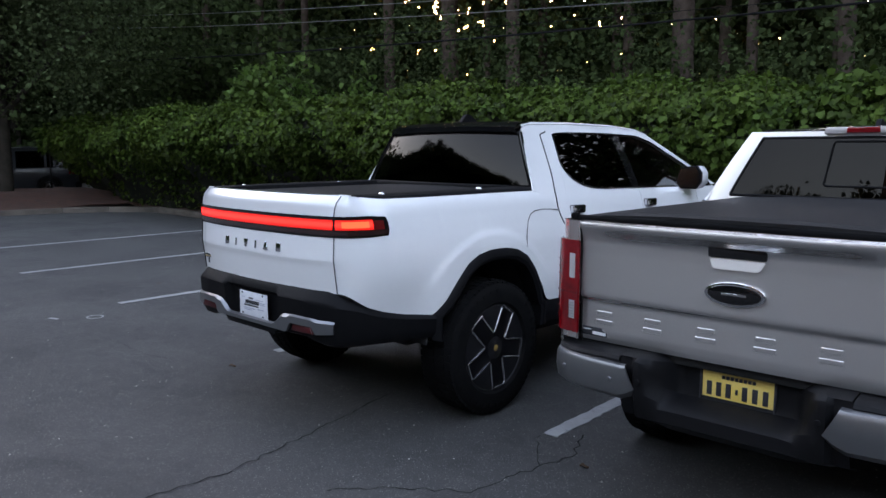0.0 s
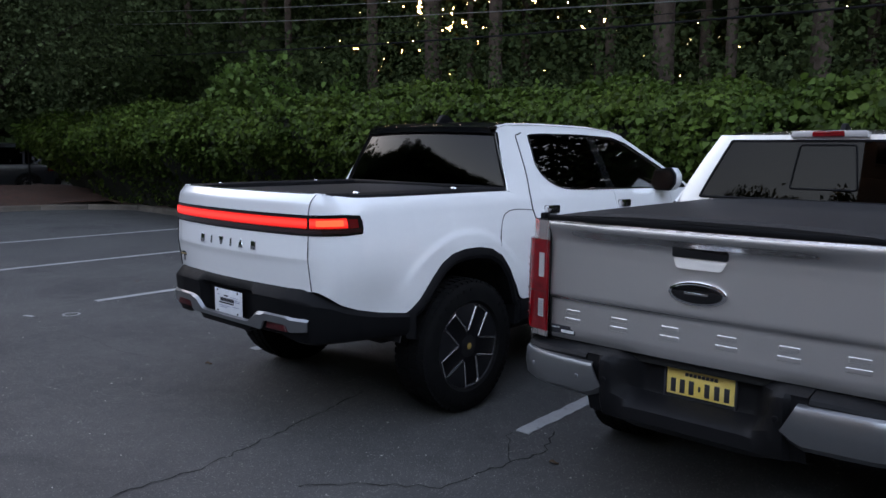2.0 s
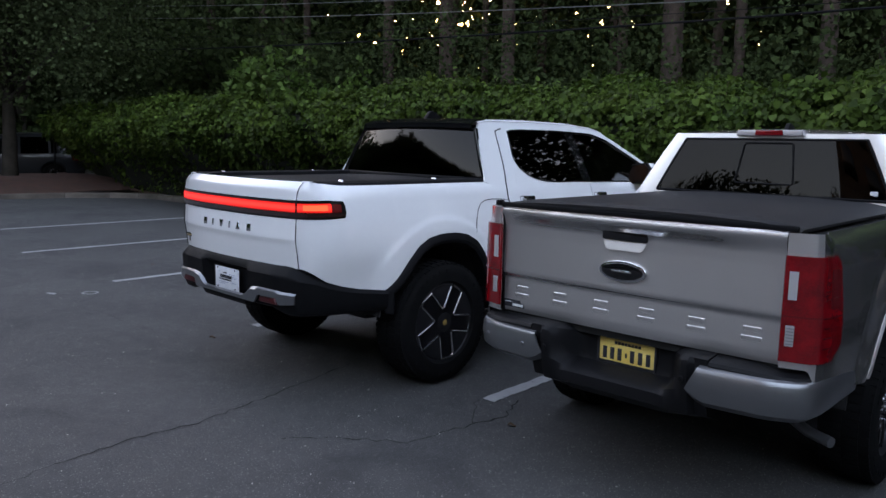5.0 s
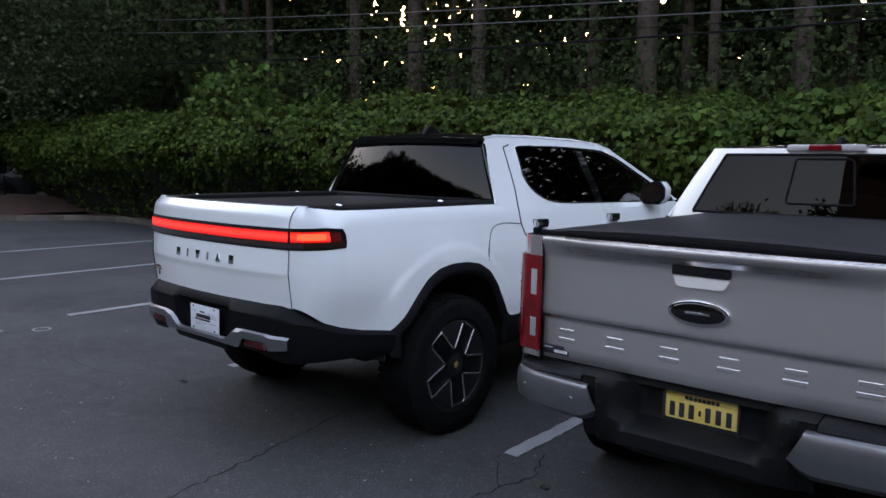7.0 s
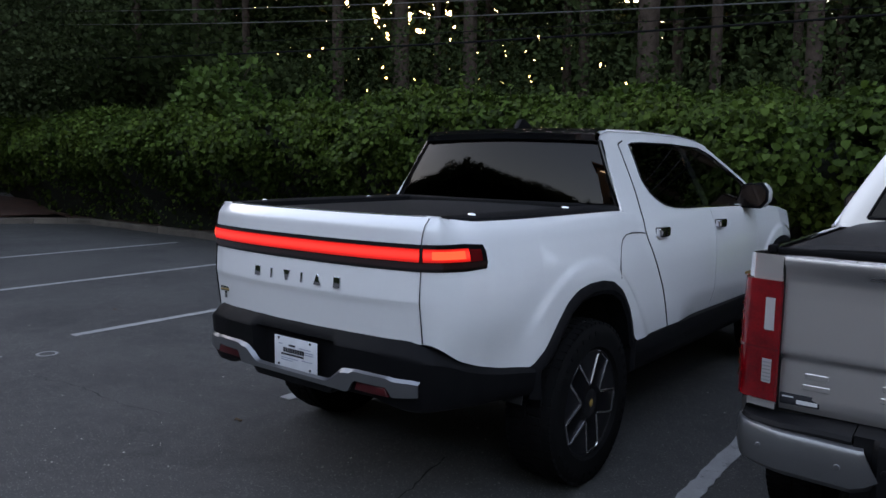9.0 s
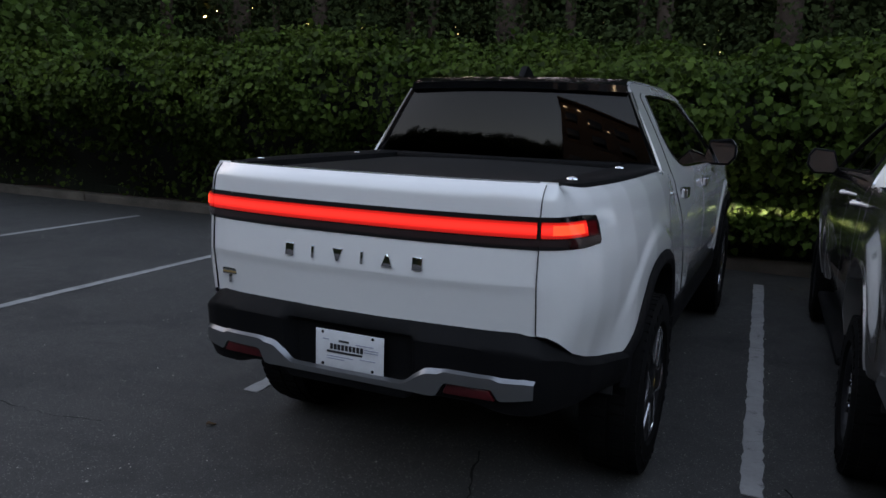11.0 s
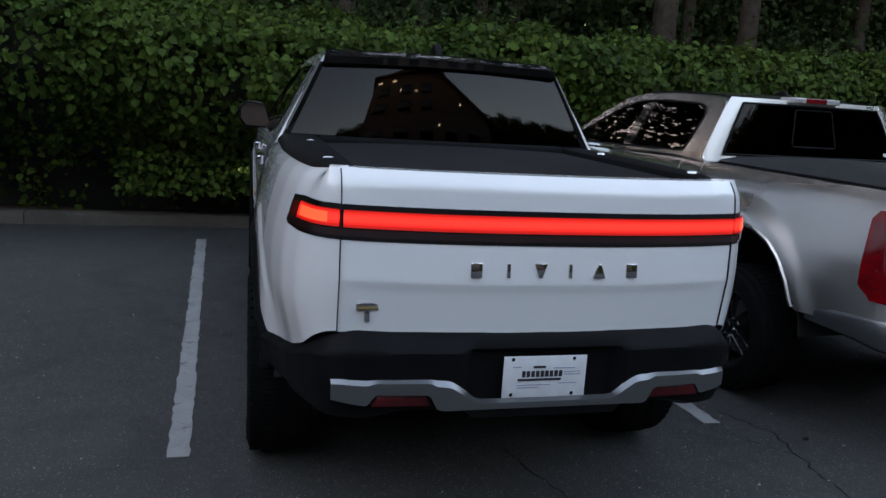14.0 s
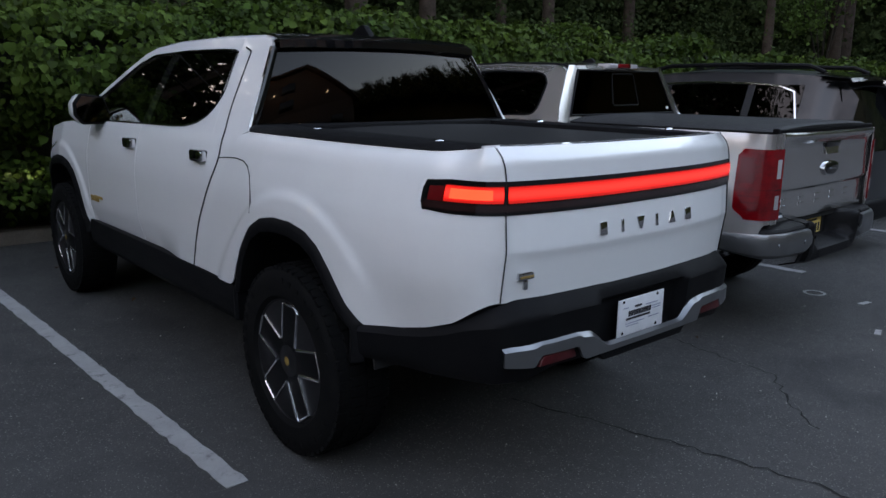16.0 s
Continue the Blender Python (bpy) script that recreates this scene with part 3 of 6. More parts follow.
hedge_leaves(-7.5, 7.5, 104000, 0.074, "foliage")
hedge_leaves(-17, -7.5, 46000, 0.08, "foliage")
hedge_leaves(7.5, 20, 22000, 0.105, "foliage")
hedge_leaves(-20.5, -17, 7000, 0.12, "foliage")
hedge_leaves(20, 32, 10000, 0.14, "foliage")

# low ivy along the kerb, where the headlamps reach it
cs = np.stack([gen.uniform(-2.4, 2.4, 2600), gen.uniform(6.3, 6.62, 2600), gen.uniform(0.42, 0.92, 2600)], 1)
leaf_cloud("low_ivy", cs, np.tile((0.0, -1.0, 0.4), (2600, 1)), gen.uniform(0.045, 0.085, 2600), LEAF, hedge, 0.6, gen)

# upright shoots and hanging vines
rng = random.Random(3)
for k in range(46):
    x = rng.uniform(-9, 9)
    s = rng.uniform(0.9, 1.35)
    p, out = hedge_at(x, s)
    p = Vector(p)
    h = rng.uniform(0.12, 0.4)
    tip = p + Vector((rng.uniform(-0.2, 0.2), rng.uniform(-0.2, 0.05), h))
    part("shoot", tube([p - Vector((0, 0, 0.2)), p.lerp(tip, 0.5) + Vector((rng.uniform(-0.03, 0.03), 0, 0.02)), tip], [0.004, 0.003, 0.0015], 5), STEM, hedge)
    n = rng.randint(4, 8)
    cs = np.array([p.lerp(tip, (i + 1) / n) for i in range(n)])
    leaf_cloud("shoot_leaves", cs, np.tile((0, -0.5, 0.8), (n, 1)) + gen.normal(0, 0.5, (n, 3)), gen.uniform(0.05, 0.1, n), LEAF, hedge, 0.3, gen, kind="")

# ---- woods behind ----
def pine(x, y, radius, height=22.0, lean_x=0.0, kind_label="tall pine with a straight bare grey-brown trunk", crown=True):
    rng = random.Random(int(x * 31 + y * 17))
    t = tagged(empty("pine_tree", pose(x, y, 0)), kind_label, "tree", "pines")
    def flare(u, v):
        z = v * height
        r = radius * (1.0 - 0.55 * v) * (1 + 0.35 * math.exp(-z * 2.2)) * (1 + 0.05 * noise.noise((u * 1.3 + x, z * 1.5, y)))
        return (lean_x * z + r * math.cos(u), r * math.sin(u), z - 0.1)
    part("trunk", skin(flare, [k * math.pi / 6 for k in range(12)], [0, 0.01, 0.025, 0.05, 0.09, 0.14, 0.2, 0.3, 0.45, 0.65, 0.85, 1.0], close=True), BARK, t)
    if not crown:
        return t
    tips = []
    for k in range(9):
        z = height * rng.uniform(0.5, 0.97)
        a, r = rng.uniform(0, 6.28), (2.6 - 1.8 * (z / height - 0.5) * 2 * 0.8) * rng.uniform(0.7, 1.1)
        q = Vector((lean_x * z + r * math.cos(a), r * math.sin(a), z + r * 0.25))
        part("limb", tube([(lean_x * z, 0, z), (lean_x * z + 0.5 * r * math.cos(a), 0.5 * r * math.sin(a), z + 0.05 * r), q], [0.07, 0.045, 0.015], 5), BARK, t)
        tips.append(q)
    for k in range(3):
        z, a = rng.uniform(3, 8), rng.uniform(0, 6.28)
        part("limb", tube([(lean_x * z, 0, z), (lean_x * z + 0.5 * math.cos(a), 0.5 * math.sin(a), z - 0.05)], [0.03, 0.008], 5), BARK, t)
    n = 420
    pick = gen.integers(0, len(tips), n)
    cs = np.array(tips)[pick] + gen.normal(0, 0.75, (n, 3))
    leaf_cloud("crown", cs, gen.normal(0, 1, (n, 3)), gen.uniform(0.3, 0.65, n), NEEDLE, t, 0.1, gen, plain=True)
    return t


PINES = ((-24.7, 16, .20), (-21.9, 16.3, .17), (-16.5, 16, .22), (-15.4, 20, .15), (-13.6, 16, .27), (-10.9, 16, .24), (-9.3, 20, .2), (-5.35, 16, .30),
         (-4.0, 17, .16), (-2.6, 19, .14), (-1.5, 16, .2), (1.1, 16, .3), (3.4, 18, .17), (8.2, 14, .3), (10.4, 14, .24), (15.0, 14, .2), (5.6, 20, .2),
         (-19, 22, .22), (-27.5, 19, .22), (-31, 17, .25), (-7.4, 23, .22), (-12.2, 24, .2), (-18, 27, .25), (-23, 26, .22), (-3, 26, .22), (2, 25, .2), (8, 24, .24), (13, 21, .2), (18, 19, .22), (23, 17, .24), (-36, 22, .25), (-40, 16, .25))
for k, (x, y, r) in enumerate(PINES):
    pine(x, y, r, 20 + 5 * ((k * 7) % 5) / 4, 0.006 * ((k * 5) % 5 - 2))
for x, y, r, h in ((19.4, 9.5, .2, 5.5), (24.1, 9.6, .24, 16), (25.4, 9.9, .34, 18)):
    pine(x, y, r, h, 0.01, "bare pale-brown trunk standing behind the hedge", h > 6)


def clumps(name, count, region, leaf, per, spread, mat, label, category, keep=None):
    """Loose masses of leaves through a region, with gaps between them."""
    cs = []
    (x0, x1), (y0, y1), (z0, z1) = region
    tries = 0
    while len(cs) < count and tries < count * 60:
        tries += 1
        c = np.array((gen.uniform(x0, x1), gen.uniform(y0, y1), gen.uniform(z0, z1)))
        if keep and gen.random() > keep(c):
            continue
        cs.append(c)
    cs = np.repeat(np.array(cs), per, 0)
    off = gen.normal(0, 1, (len(cs), 3)) * np.array((spread, spread, spread * 0.55))
    return tagged(leaf_cloud(name, cs + off, gen.normal(0, 0.6, (len(cs), 3)) + np.array((0, -0.6, 0.5)), gen.uniform(0.6, 1.3, len(cs)) * leaf, mat, None, 0.25, gen, plain=True), label, category, kind="stuff")


def under_keep(c):
    thick = noise.noise((c[0] * 0.22, c[1] * 0.2, c[2] * 0.3))
    return max(0.0, min(1.0, 1.15 - c[2] * 0.15 + thick * 1.1))


def bright_gap(a, z):
    """Thinner foliage high up where the evening sky shows between the trunks."""
    if z < 7:
        return 1.0
    where = 0.85 * math.exp(-((a + 41) / 12) ** 2) + 0.7 * math.exp(-((a + 24) / 7) ** 2) + 0.3 * math.exp(-((a + 8) / 8) ** 2) + 0.25 * math.exp(-((a + 70) / 8) ** 2)
    return 1 - 0.66 * min(0.85, where) * smoothstep(6, 9, z) * (0.62 + 0.55 * noise.noise((a * 0.9, z * 0.12, 3.3)))


clumps("undergrowth", 900, ((-34, 34), (9.2, 15.5), (0.2, 5.6)), 0.105, 60, 0.55, WOODLEAF, "dark leafy saplings and undergrowth beneath the pines", "undergrowth", under_keep)
clumps("understory", 2600, ((-48, 40), (17, 34), (0.3, 9.5)), 0.26, 26, 0.9, WOODLEAF, "dim mixed understory deeper in the woods", "woods",
       lambda c: (1 - 0.8 * smoothstep(4.0, 5.5, c[2]) * (1 - bright_gap(math.degrees(math.atan2(c[0] - 3, c[1] + 2)), 12))) * max(0.05, min(1, 1.2 - c[2] * 0.085 + 0.9 * noise.noise((c[0] * 0.15, c[1] * 0.15, c[2] * 0.2)))))


def ring_woods(name, count, az0, az1, r0, r1, tall, leaf, per, spread, mat, label, keep=None):
    """A belt of trees round the place between two bearings (degrees from +y, clockwise)."""
    cs = []
    while len(cs) < count:
        a, r = gen.uniform(az0, az1), gen.uniform(r0, r1)
        z = gen.uniform(0.3, 26)
        if z > tall(a) or (keep and gen.random() > keep(a, z)):
            continue
        cs.append((r * math.sin(radians(a)), r * math.cos(radians(a)), z))
    cs = np.repeat(np.array(cs), per, 0)
    off = gen.normal(0, 1, (len(cs), 3)) * np.array((spread, spread, spread * 0.6))
    flat = cs * np.array((1, 1, 0))
    out = -flat / np.linalg.norm(flat, axis=1)[:, None]
    return tagged(leaf_cloud(name, cs + off, out + gen.normal(0, 0.35, cs.shape), gen.uniform(0.6, 1.3, len(cs)) * leaf, mat, None, 0.25, gen, plain=True), label, "woods", kind="stuff")


# crowns above the view, added to block bright sky over the woods
clumps("canopy", 3100, ((-48, 42), (14, 36), (12.5, 30)), 0.5, 30, 1.5, NEEDLE, "dark pine crowns above the view, added to block sky light", "woods",
       lambda c: (0.25 if 12.0 + 0.1 * c[1] > c[2] else 1.0) * (1 if c[1] > 18 or c[2] > 14 else 0.2))
# boughs out of view, added only to darken the hedge below
clumps("canopy", 220, ((-40, -8), (7.5, 14), (9.5, 19)), 0.3, 40, 1.1, WOODLEAF, "leafy boughs above the view, added to shade the hedge", "woods")
ring_woods("near_woods", 900, -105, -58, 36, 44, lambda a: 10.5, 0.4, 90, 1.4, WOODLEAF, "dark woods close behind the mulch island")
ring_woods("near_woods", 700, 2, 98, 36, 44, lambda a: 13, 0.42, 80, 1.4, WOODLEAF, "dark woods close behind the hedge")
ring_woods("far_woods", 5000, -105, 100, 42, 62, lambda a: 22 - 6 * smoothstep(-62, -78, a), 0.95, 26, 1.5, WOODLEAF, "dark far woods closing the view", bright_gap)
def rear_top(a):
    return 20.3 - 1.8 * smoothstep(178, 188, a) * smoothstep(232, 216, a) - 5.5 * smoothstep(228, 250, a) + 0.7 * noise.noise((a * 0.12, 0, 4)) + 2.6 * noise.noise((a * 0.45, 0, 9)) + 1.1 * noise.noise((a * 1.7, 0, 2)) + 0.5 * noise.noise((a * 5, 0, 7))


ring_woods("rear_woods", 1900, 98, 258, 44, 50, lambda a: rear_top(a) + 0.3, 0.36, 95, 0.6, NEEDLE, "dark ragged line of trees across the car park", lambda a, z: z > rear_top(a) - 3.2)
# solid wall added behind the leaves, so the mirrored tree line is opaque
bm = skin(lambda a, v: ((49 + 2 * v) * math.sin(radians(a)), (49 + 2 * v) * math.cos(radians(a)), rear_top(a) * v), span(98, 258, 0.2), [0, 0.5, 0.85, 0.95, 1], 0.3)
tagged(part("rear_woods", bm, NEEDLE), "solid sheet filling out the far tree line", "woods", kind="stuff")
# solid sheets added at both sides to block sky showing through the leaves
for a0, a1, tall in ((38, 102, 15.5), (254, 300, 9.0)):
    bm = skin(lambda a, v: (45 * math.sin(radians(a)), 45 * math.cos(radians(a)), (tall + 2.5 * noise.noise((a * 0.3, 0, 6)) + 1.2 * noise.noise((a * 1.7, 0, 2))) * v), span(a0, a1, 0.35), [0, 0.5, 0.85, 0.95, 1], 0.3)
    tagged(part("side_woods", bm, WOODLEAF), "solid sheet behind the side woods, added to block sky gaps", "woods", kind="stuff")


def leafy_tree(name, x, y, trunk_r, height, crown_r, crown_low, count, leaf, mat, bark, label, group=""):
    """A broad tree: forked trunk, limbs, and a crown of leaf clumps along the twigs."""
    rng = random.Random(int(abs(x * 13 + y * 7)))
    t = tagged(empty(name, pose(x, y, 0)), label, "tree" if height > 4 else "shrub", group)
    fork = height * 0.3
    pts = [(0, 0, -0.1), (0.02 * height, 0, fork * 0.5), (0.0, 0.01 * height, fork)]
    part("trunk", tube(pts, [trunk_r * 1.25, trunk_r * 0.9, trunk_r * 0.75], 12), bark, t)
    ends = []
    for k in range(9):
        a = 2 * math.pi * k / 9 + rng.uniform(-0.3, 0.3)
        r, z = crown_r * rng.uniform(0.45, 0.95), rng.uniform(crown_low + 0.2 * (height - crown_low), height * 0.95)
        tip = Vector((r * math.cos(a), r * math.sin(a), z))
        base = Vector((0, 0, fork * rng.uniform(0.75, 1)))
        mid = base.lerp(tip, 0.5) + Vector((0, 0, 0.12 * height * rng.uniform(0.2, 1)))
        part("limb", tube([base, base.lerp(mid, 0.5), mid, tip], [trunk_r * 0.5, trunk_r * 0.38, trunk_r * 0.25, trunk_r * 0.06], 7), bark, t)
        for j in range(7):
            q = mid.lerp(tip, rng.uniform(0.1, 1)) + Vector((rng.gauss(0, crown_r * 0.22), rng.gauss(0, crown_r * 0.22), rng.gauss(-0.05, 0.13) * (height - crown_low)))
            if q.z > crown_low:
                ends.append(q)
    ends = np.array(ends)
    pick = gen.integers(0, len(ends), count)
    cs = ends[pick] + gen.normal(0, crown_r * 0.13, (count, 3))
    cs[:, 2] = np.maximum(cs[:, 2], crown_low * 0.9)
    leaf_cloud("crown", cs, gen.normal(0, 0.7, (count, 3)) + np.array((0, 0, 0.5)), gen.uniform(0.6, 1.3, count) * leaf, mat, t, 0.5, gen)
    return t


leafy_tree("maple_tree", -21.2, 4.7, 0.21, 11, 6.0, 2.9, 56000, 0.10, MAPLELEAF, GREYBARK, "broad dark leafy tree standing in the mulch island")
leafy_tree("shrub", -10.9, 8.0, 0.05, 3.75, 1.35, 1.6, 3200, 0.13, SHRUBLEAF, STEM, "light green leafy shrub rising above the hedge")
leafy_tree("shrub", -13.4, 8.6, 0.05, 3.0, 1.2, 1.5, 1500, 0.14, SHRUBLEAF, STEM, "light green leafy shrub rising above the hedge")
leafy_tree("sapling", 22, 9.0, 0.06, 6.5, 1.9, 3.2, 2600, 0.11, SHRUBLEAF, GREYBARK, "slender young tree with fresh green leaves")
for x, y, h in ((-27, 11.5, 7), (-34, 9, 9), (-19, 11.5, 6)):
    leafy_tree("understory_tree", x, y, 0.12, h, 3.2, 2.2, 4500, 0.19, WOODLEAF, GREYBARK, "dark leafy tree at the edge of the woods", "understory trees")

# ---- overhead wires ----
for z0, z1, r, mat, y, label in ((5.63, 4.05, 0.009, WIRE, 9.0, "thin overhead power wire"), (5.28, 3.85, 0.010, WIRE, 9.1, "thin overhead power wire"),
                                 (4.75, 3.75, 0.006, CABLE, 9.2, "thin overhead power wire"), (4.38, 3.61, 0.017, CABLE, 9.0, "thick black overhead cable")):
    pts = []
    for k in range(41):
        x = -60 + 2.6 * k
        t = (x + 17.2) / 18.2
        z = z0 + (z1 - z0) * min(t, 1.15) + 0.275 * t * (t - 1) + 0.5 * smoothstep(1.0, 1.9, t)
        pts.append((x, y, z))
    tagged(part("overhead_wire", tube(pts, r, 6), mat), label + " strung in front of the woods", "wire", "overhead wires")

# ---- what lies behind the camera: woods and a lit house, mirrored in the glass ----
post = tagged(empty("post", pose(-22.6, 6.5, 0)), "thin dark post standing in the mulch island", "post")
part("pole", tube([(0, 0, 0), (0, 0, 2.3)], 0.03, 8), CLAD, post)
house = tagged(empty("hotel", pose(0, -27, 0)), "tall tan stucco building with a steep dark roof and lit lamps", "building")
part("wall", box(-2.5, 12.2, -6, 4, 0, 12.0, 0.05), STUCCO, house)
part("gable", prism([(-2.5, 12.0), (12.2, 12.0), (6.2, 19.2), (-2.5, 19.2)], -6, 4, "y", 0.03), STUCCO, house)
part("roof", prism([(12.9, 11.6), (12.9, 12.0), (6.4, 19.7), (-2.9, 19.7), (-2.9, 19.25), (6.1, 19.25)], -6.5, 4.5, "y", 0.03), ROOFTILE, house, "steep dark roof")
for x in (-1.2, 1.6, 4.4, 7.2, 10.0):
    for z in (1.0, 4.6, 8.2, 12.6, 15.6):
        if x < 5 or z < 12:
            w = part("window", box(x - 0.7, x + 0.7, 3.98, 4.06, z, z + 1.7, 0.02), GLOSSBLACK, house)
            part("frame", box(x - 0.78, x + 0.78, 3.99, 4.04, z - 0.1, z - 0.02, 0.01), STUCCO, w)
for x, z in ((-1.9, 18.2), (-0.1, 18.2)):
    part("flood_lamp", box(x - 0.22, x + 0.22, 4.02, 4.3, z - 0.13, z + 0.13, 0.05), LAMPGLOW, house, "lit flood lamp under the eaves")
for x, z in ((0.9, 16.3), (3.0, 16.0), (8.9, 13.9), (5.8, 10.2)):
    part("wall_lamp", box(x - 0.09, x + 0.09, 4.02, 4.25, z - 0.13, z + 0.13, 0.04), LAMPGLOW, house, "lit warm wall lamp")

# ---- wheels ----
WHEELS = {}


def blocks_mesh(blocks):
    """Plain blocks (x0, x1, y0, y1, z0, z1, degrees round x) as one list of corners and faces."""
    vs, fs = [], []
    for x0, x1, y0, y1, z0, z1, a in blocks:
        i, c, s = len(vs), math.cos(radians(a)), math.sin(radians(a))
        vs += [(x, y * c - z * s, y * s + z * c) for x in (x0, x1) for y in (y0, y1) for z in (z0, z1)]
        fs += [tuple(i + k for k in f) for f in ((0, 1, 3, 2), (4, 6, 7, 5), (0, 4, 5, 1), (2, 3, 7, 6), (0, 2, 6, 4), (1, 5, 7, 3))]
    return vs, fs


def wheel(parent, x, y, side, radius, width, rim_r, style, rub=RUBBER):
    """A wheel on the x axis; side is +1 or -1, the way its face looks. Alike wheels share their meshes."""
    key = (side, radius, style)
    if key in WHEELS:
        w = copy_thing(WHEELS[key], pose(x, y, radius, (x * 37 + y * 23) % 60, 0, 0))
        w.parent = parent
        return w
    w = WHEELS[key] = tagged(empty("wheel", pose(x, y, radius)), "")
    w.parent = parent
    h = width / 2
    prof = [(-h * 0.82, rim_r), (-h * 0.98, rim_r + 0.02), (-h, (rim_r + radius) / 2), (-h * 0.95, radius - 0.035), (-h * 0.82, radius - 0.014), (-h * 0.3, radius - 0.010), (0, radius - 0.010),
            (h * 0.3, radius - 0.010), (h * 0.82, radius - 0.014), (h * 0.95, radius - 0.035), (h, (rim_r + radius) / 2), (h * 0.98, rim_r + 0.02), (h * 0.82, rim_r)]
    ty = part("tyre", lathe_x([(a * side, r) for a, r in prof], 56), rub, w)
    blocks = []
    n = 58
    for k in range(n):
        a = 360 * k / n
        for x0, x1, sh in ((-0.90, -0.60, 0.3), (-0.54, -0.06, 0), (0.06, 0.54, 0.5), (0.6, 0.90, 0.2)):
            drop = 0.008 if abs(x0 + x1) > 1.2 else 0.0
            blocks.append((x0 * h, x1 * h, -0.017 * radius / 0.43, 0.017 * radius / 0.43, radius - 0.024 - drop, radius - 0.003 - drop, a + sh * 360 / n))
    raw("tread", *blocks_mesh(blocks), rub, ty, kind="stuff", smooth=False)
    # raised sidewall ribs
    rr = (rim_r + radius) / 2 + 0.015
    blocks = [(side * h - 0.002, side * h + 0.002, -0.011, 0.011, rr - 0.012, rr + 0.012, k * 10) for k in range(36) if k % 12 < 8]
    raw("sidewall_relief", *blocks_mesh(blocks), rub, ty, kind="stuff", smooth=False)
    rim = part("rim", lathe_x([(side * a, r) for a, r in ((-h * 0.8, rim_r), (-h * 0.6, rim_r - 0.03), (h * 0.5, rim_r - 0.035), (h * 0.78, rim_r - 0.012), (h * 0.86, rim_r), (h * 0.84, rim_r + 0.008))], 48), DARKRIM, w)
    disc = part("brake_disc", lathe_x([(side * a, r) for a, r in ((0.0, 0.04), (0.0, rim_r * 0.68), (0.02, rim_r * 0.68), (0.02, 0.04))], 36), SATIN, w)
    cal = box(side * 0.0 - 0.045, side * 0.0 + 0.045, -0.075, 0.075, rim_r * 0.45, rim_r * 0.86, 0.015, m=pose(0, 0, 0, -95 * side if style == "five" else 80, 0, 0))
    part("brake_caliper", cal, CALIPER if style == "five" else CLAD, w)
    f0, f1 = (h * 0.66, h * 0.85) if style == "five" else (h * 0.58, h * 0.72)
    if style == "five":
        hw, r0, r1, a0 = 0.056, 0.088, rim_r * 0.93, 44 if side > 0 else 8
        def in_wedge(a, b, sign):
            q = pose(0, 0, 0, 36 * sign, 0, 0) @ Vector((0, a, b))
            return (q.y, q.z)
        left = [(-p[0], p[1]) for p in (in_wedge(hw + .004, .068, -1), in_wedge(hw + .004, rim_r * 0.93, -1))]
        ends = sorted([in_wedge(hw + .004, rim_r * 0.93, -1), left[1]])
        feet = sorted([in_wedge(hw + .004, .068, -1), left[0]])
        outline = [feet[0], ends[0]] + [(rim_r * 0.985 * math.sin(radians(a)), rim_r * 0.985 * math.cos(radians(a))) for a in (-20, -10, 0, 10, 20)] + [ends[1], feet[1]]
        for k in range(5):
            part("spoke", prism(outline, side * f0, side * f1, "x", 0.005, 2, m=pose(0, 0, 0, 72 * k + a0 + 36, 0, 0)), DARKRIM, rim)
            mm = pose(0, 0, 0, 72 * k + a0, 0, 0)
            pts = [(-hw, r0), (-hw - .004, r1 - .008), (-hw + .012, r1 + .012), (hw + .004, r1 - .002), (hw, r0)]
            part("bright_edge", tube([mm @ Vector((side * (f1 + 0.001), a, b)) for a, b in pts], 0.0075, 6), BRIGHT, rim, "machined bright spoke edge")
            for b0, b1, q in ((-hw, -hw + .022, .62), (hw - .014, hw, 1.0)):
                part("spoke_facet", prism([(b0, r0 + .01), (b0, r0 + (r1 - r0) * q), (b1, r0 + (r1 - r0) * q - .02), (b1, r0 + .02)], side * (f0 - .012), side * (f1 - .012), "x", 0.003, 1, m=mm), SATIN if q < 1 else DARKRIM, rim)
        part("hub", lathe_x([(side * a, r) for a, r in ((f0, 0.098), (f1 - .002, 0.088), (f1 + 0.004, 0.04), (f1 + 0.008, 0.032), (f1 + 0.008, 0.001))], 24), DARKRIM, rim)
        part("hub_cap", lathe_x([(side * a, r) for a, r in ((f1 + 0.008, 0.021), (f1 + 0.011, 0.015), (f1 + 0.011, 0.001))], 20), YELLOW, rim, "small dull yellow centre cap")
    else:
        for k in range(6):
            m = pose(0, 0, 0, 60 * k, 0, 0)
            spoke = bmesh.new()
            for s in (-1, 1):
                o = [(s * 0.006, 0.05), (s * 0.036, 0.055), (s * 0.055, rim_r - 0.012), (s * 0.022, rim_r - 0.012)]
                prism(o, side * f0, side * f1, "x", 0.004, 1, bm=spoke, m=m)
            part("spoke", spoke, GLOSSBLACK, rim)
            nut = lathe_x([(side * (f1 - 0.002), 0.011), (side * (f1 + 0.012), 0.009), (side * (f1 + 0.014), 0.001)], 8, m=pose(0, 0, 0, 60 * k + 30, 0, 0) @ Matrix.Translation((0, 0, 0.062)))
            part("wheel_nut", nut, CHROME, rim)
        part("hub", lathe_x([(side * a, r) for a, r in ((f0, 0.09), (f1 - 0.008, 0.085), (f1, 0.04), (f1 + 0.018, 0.036), (f1 + 0.02, 0.001))], 24), GLOSSBLACK, rim)
    return w


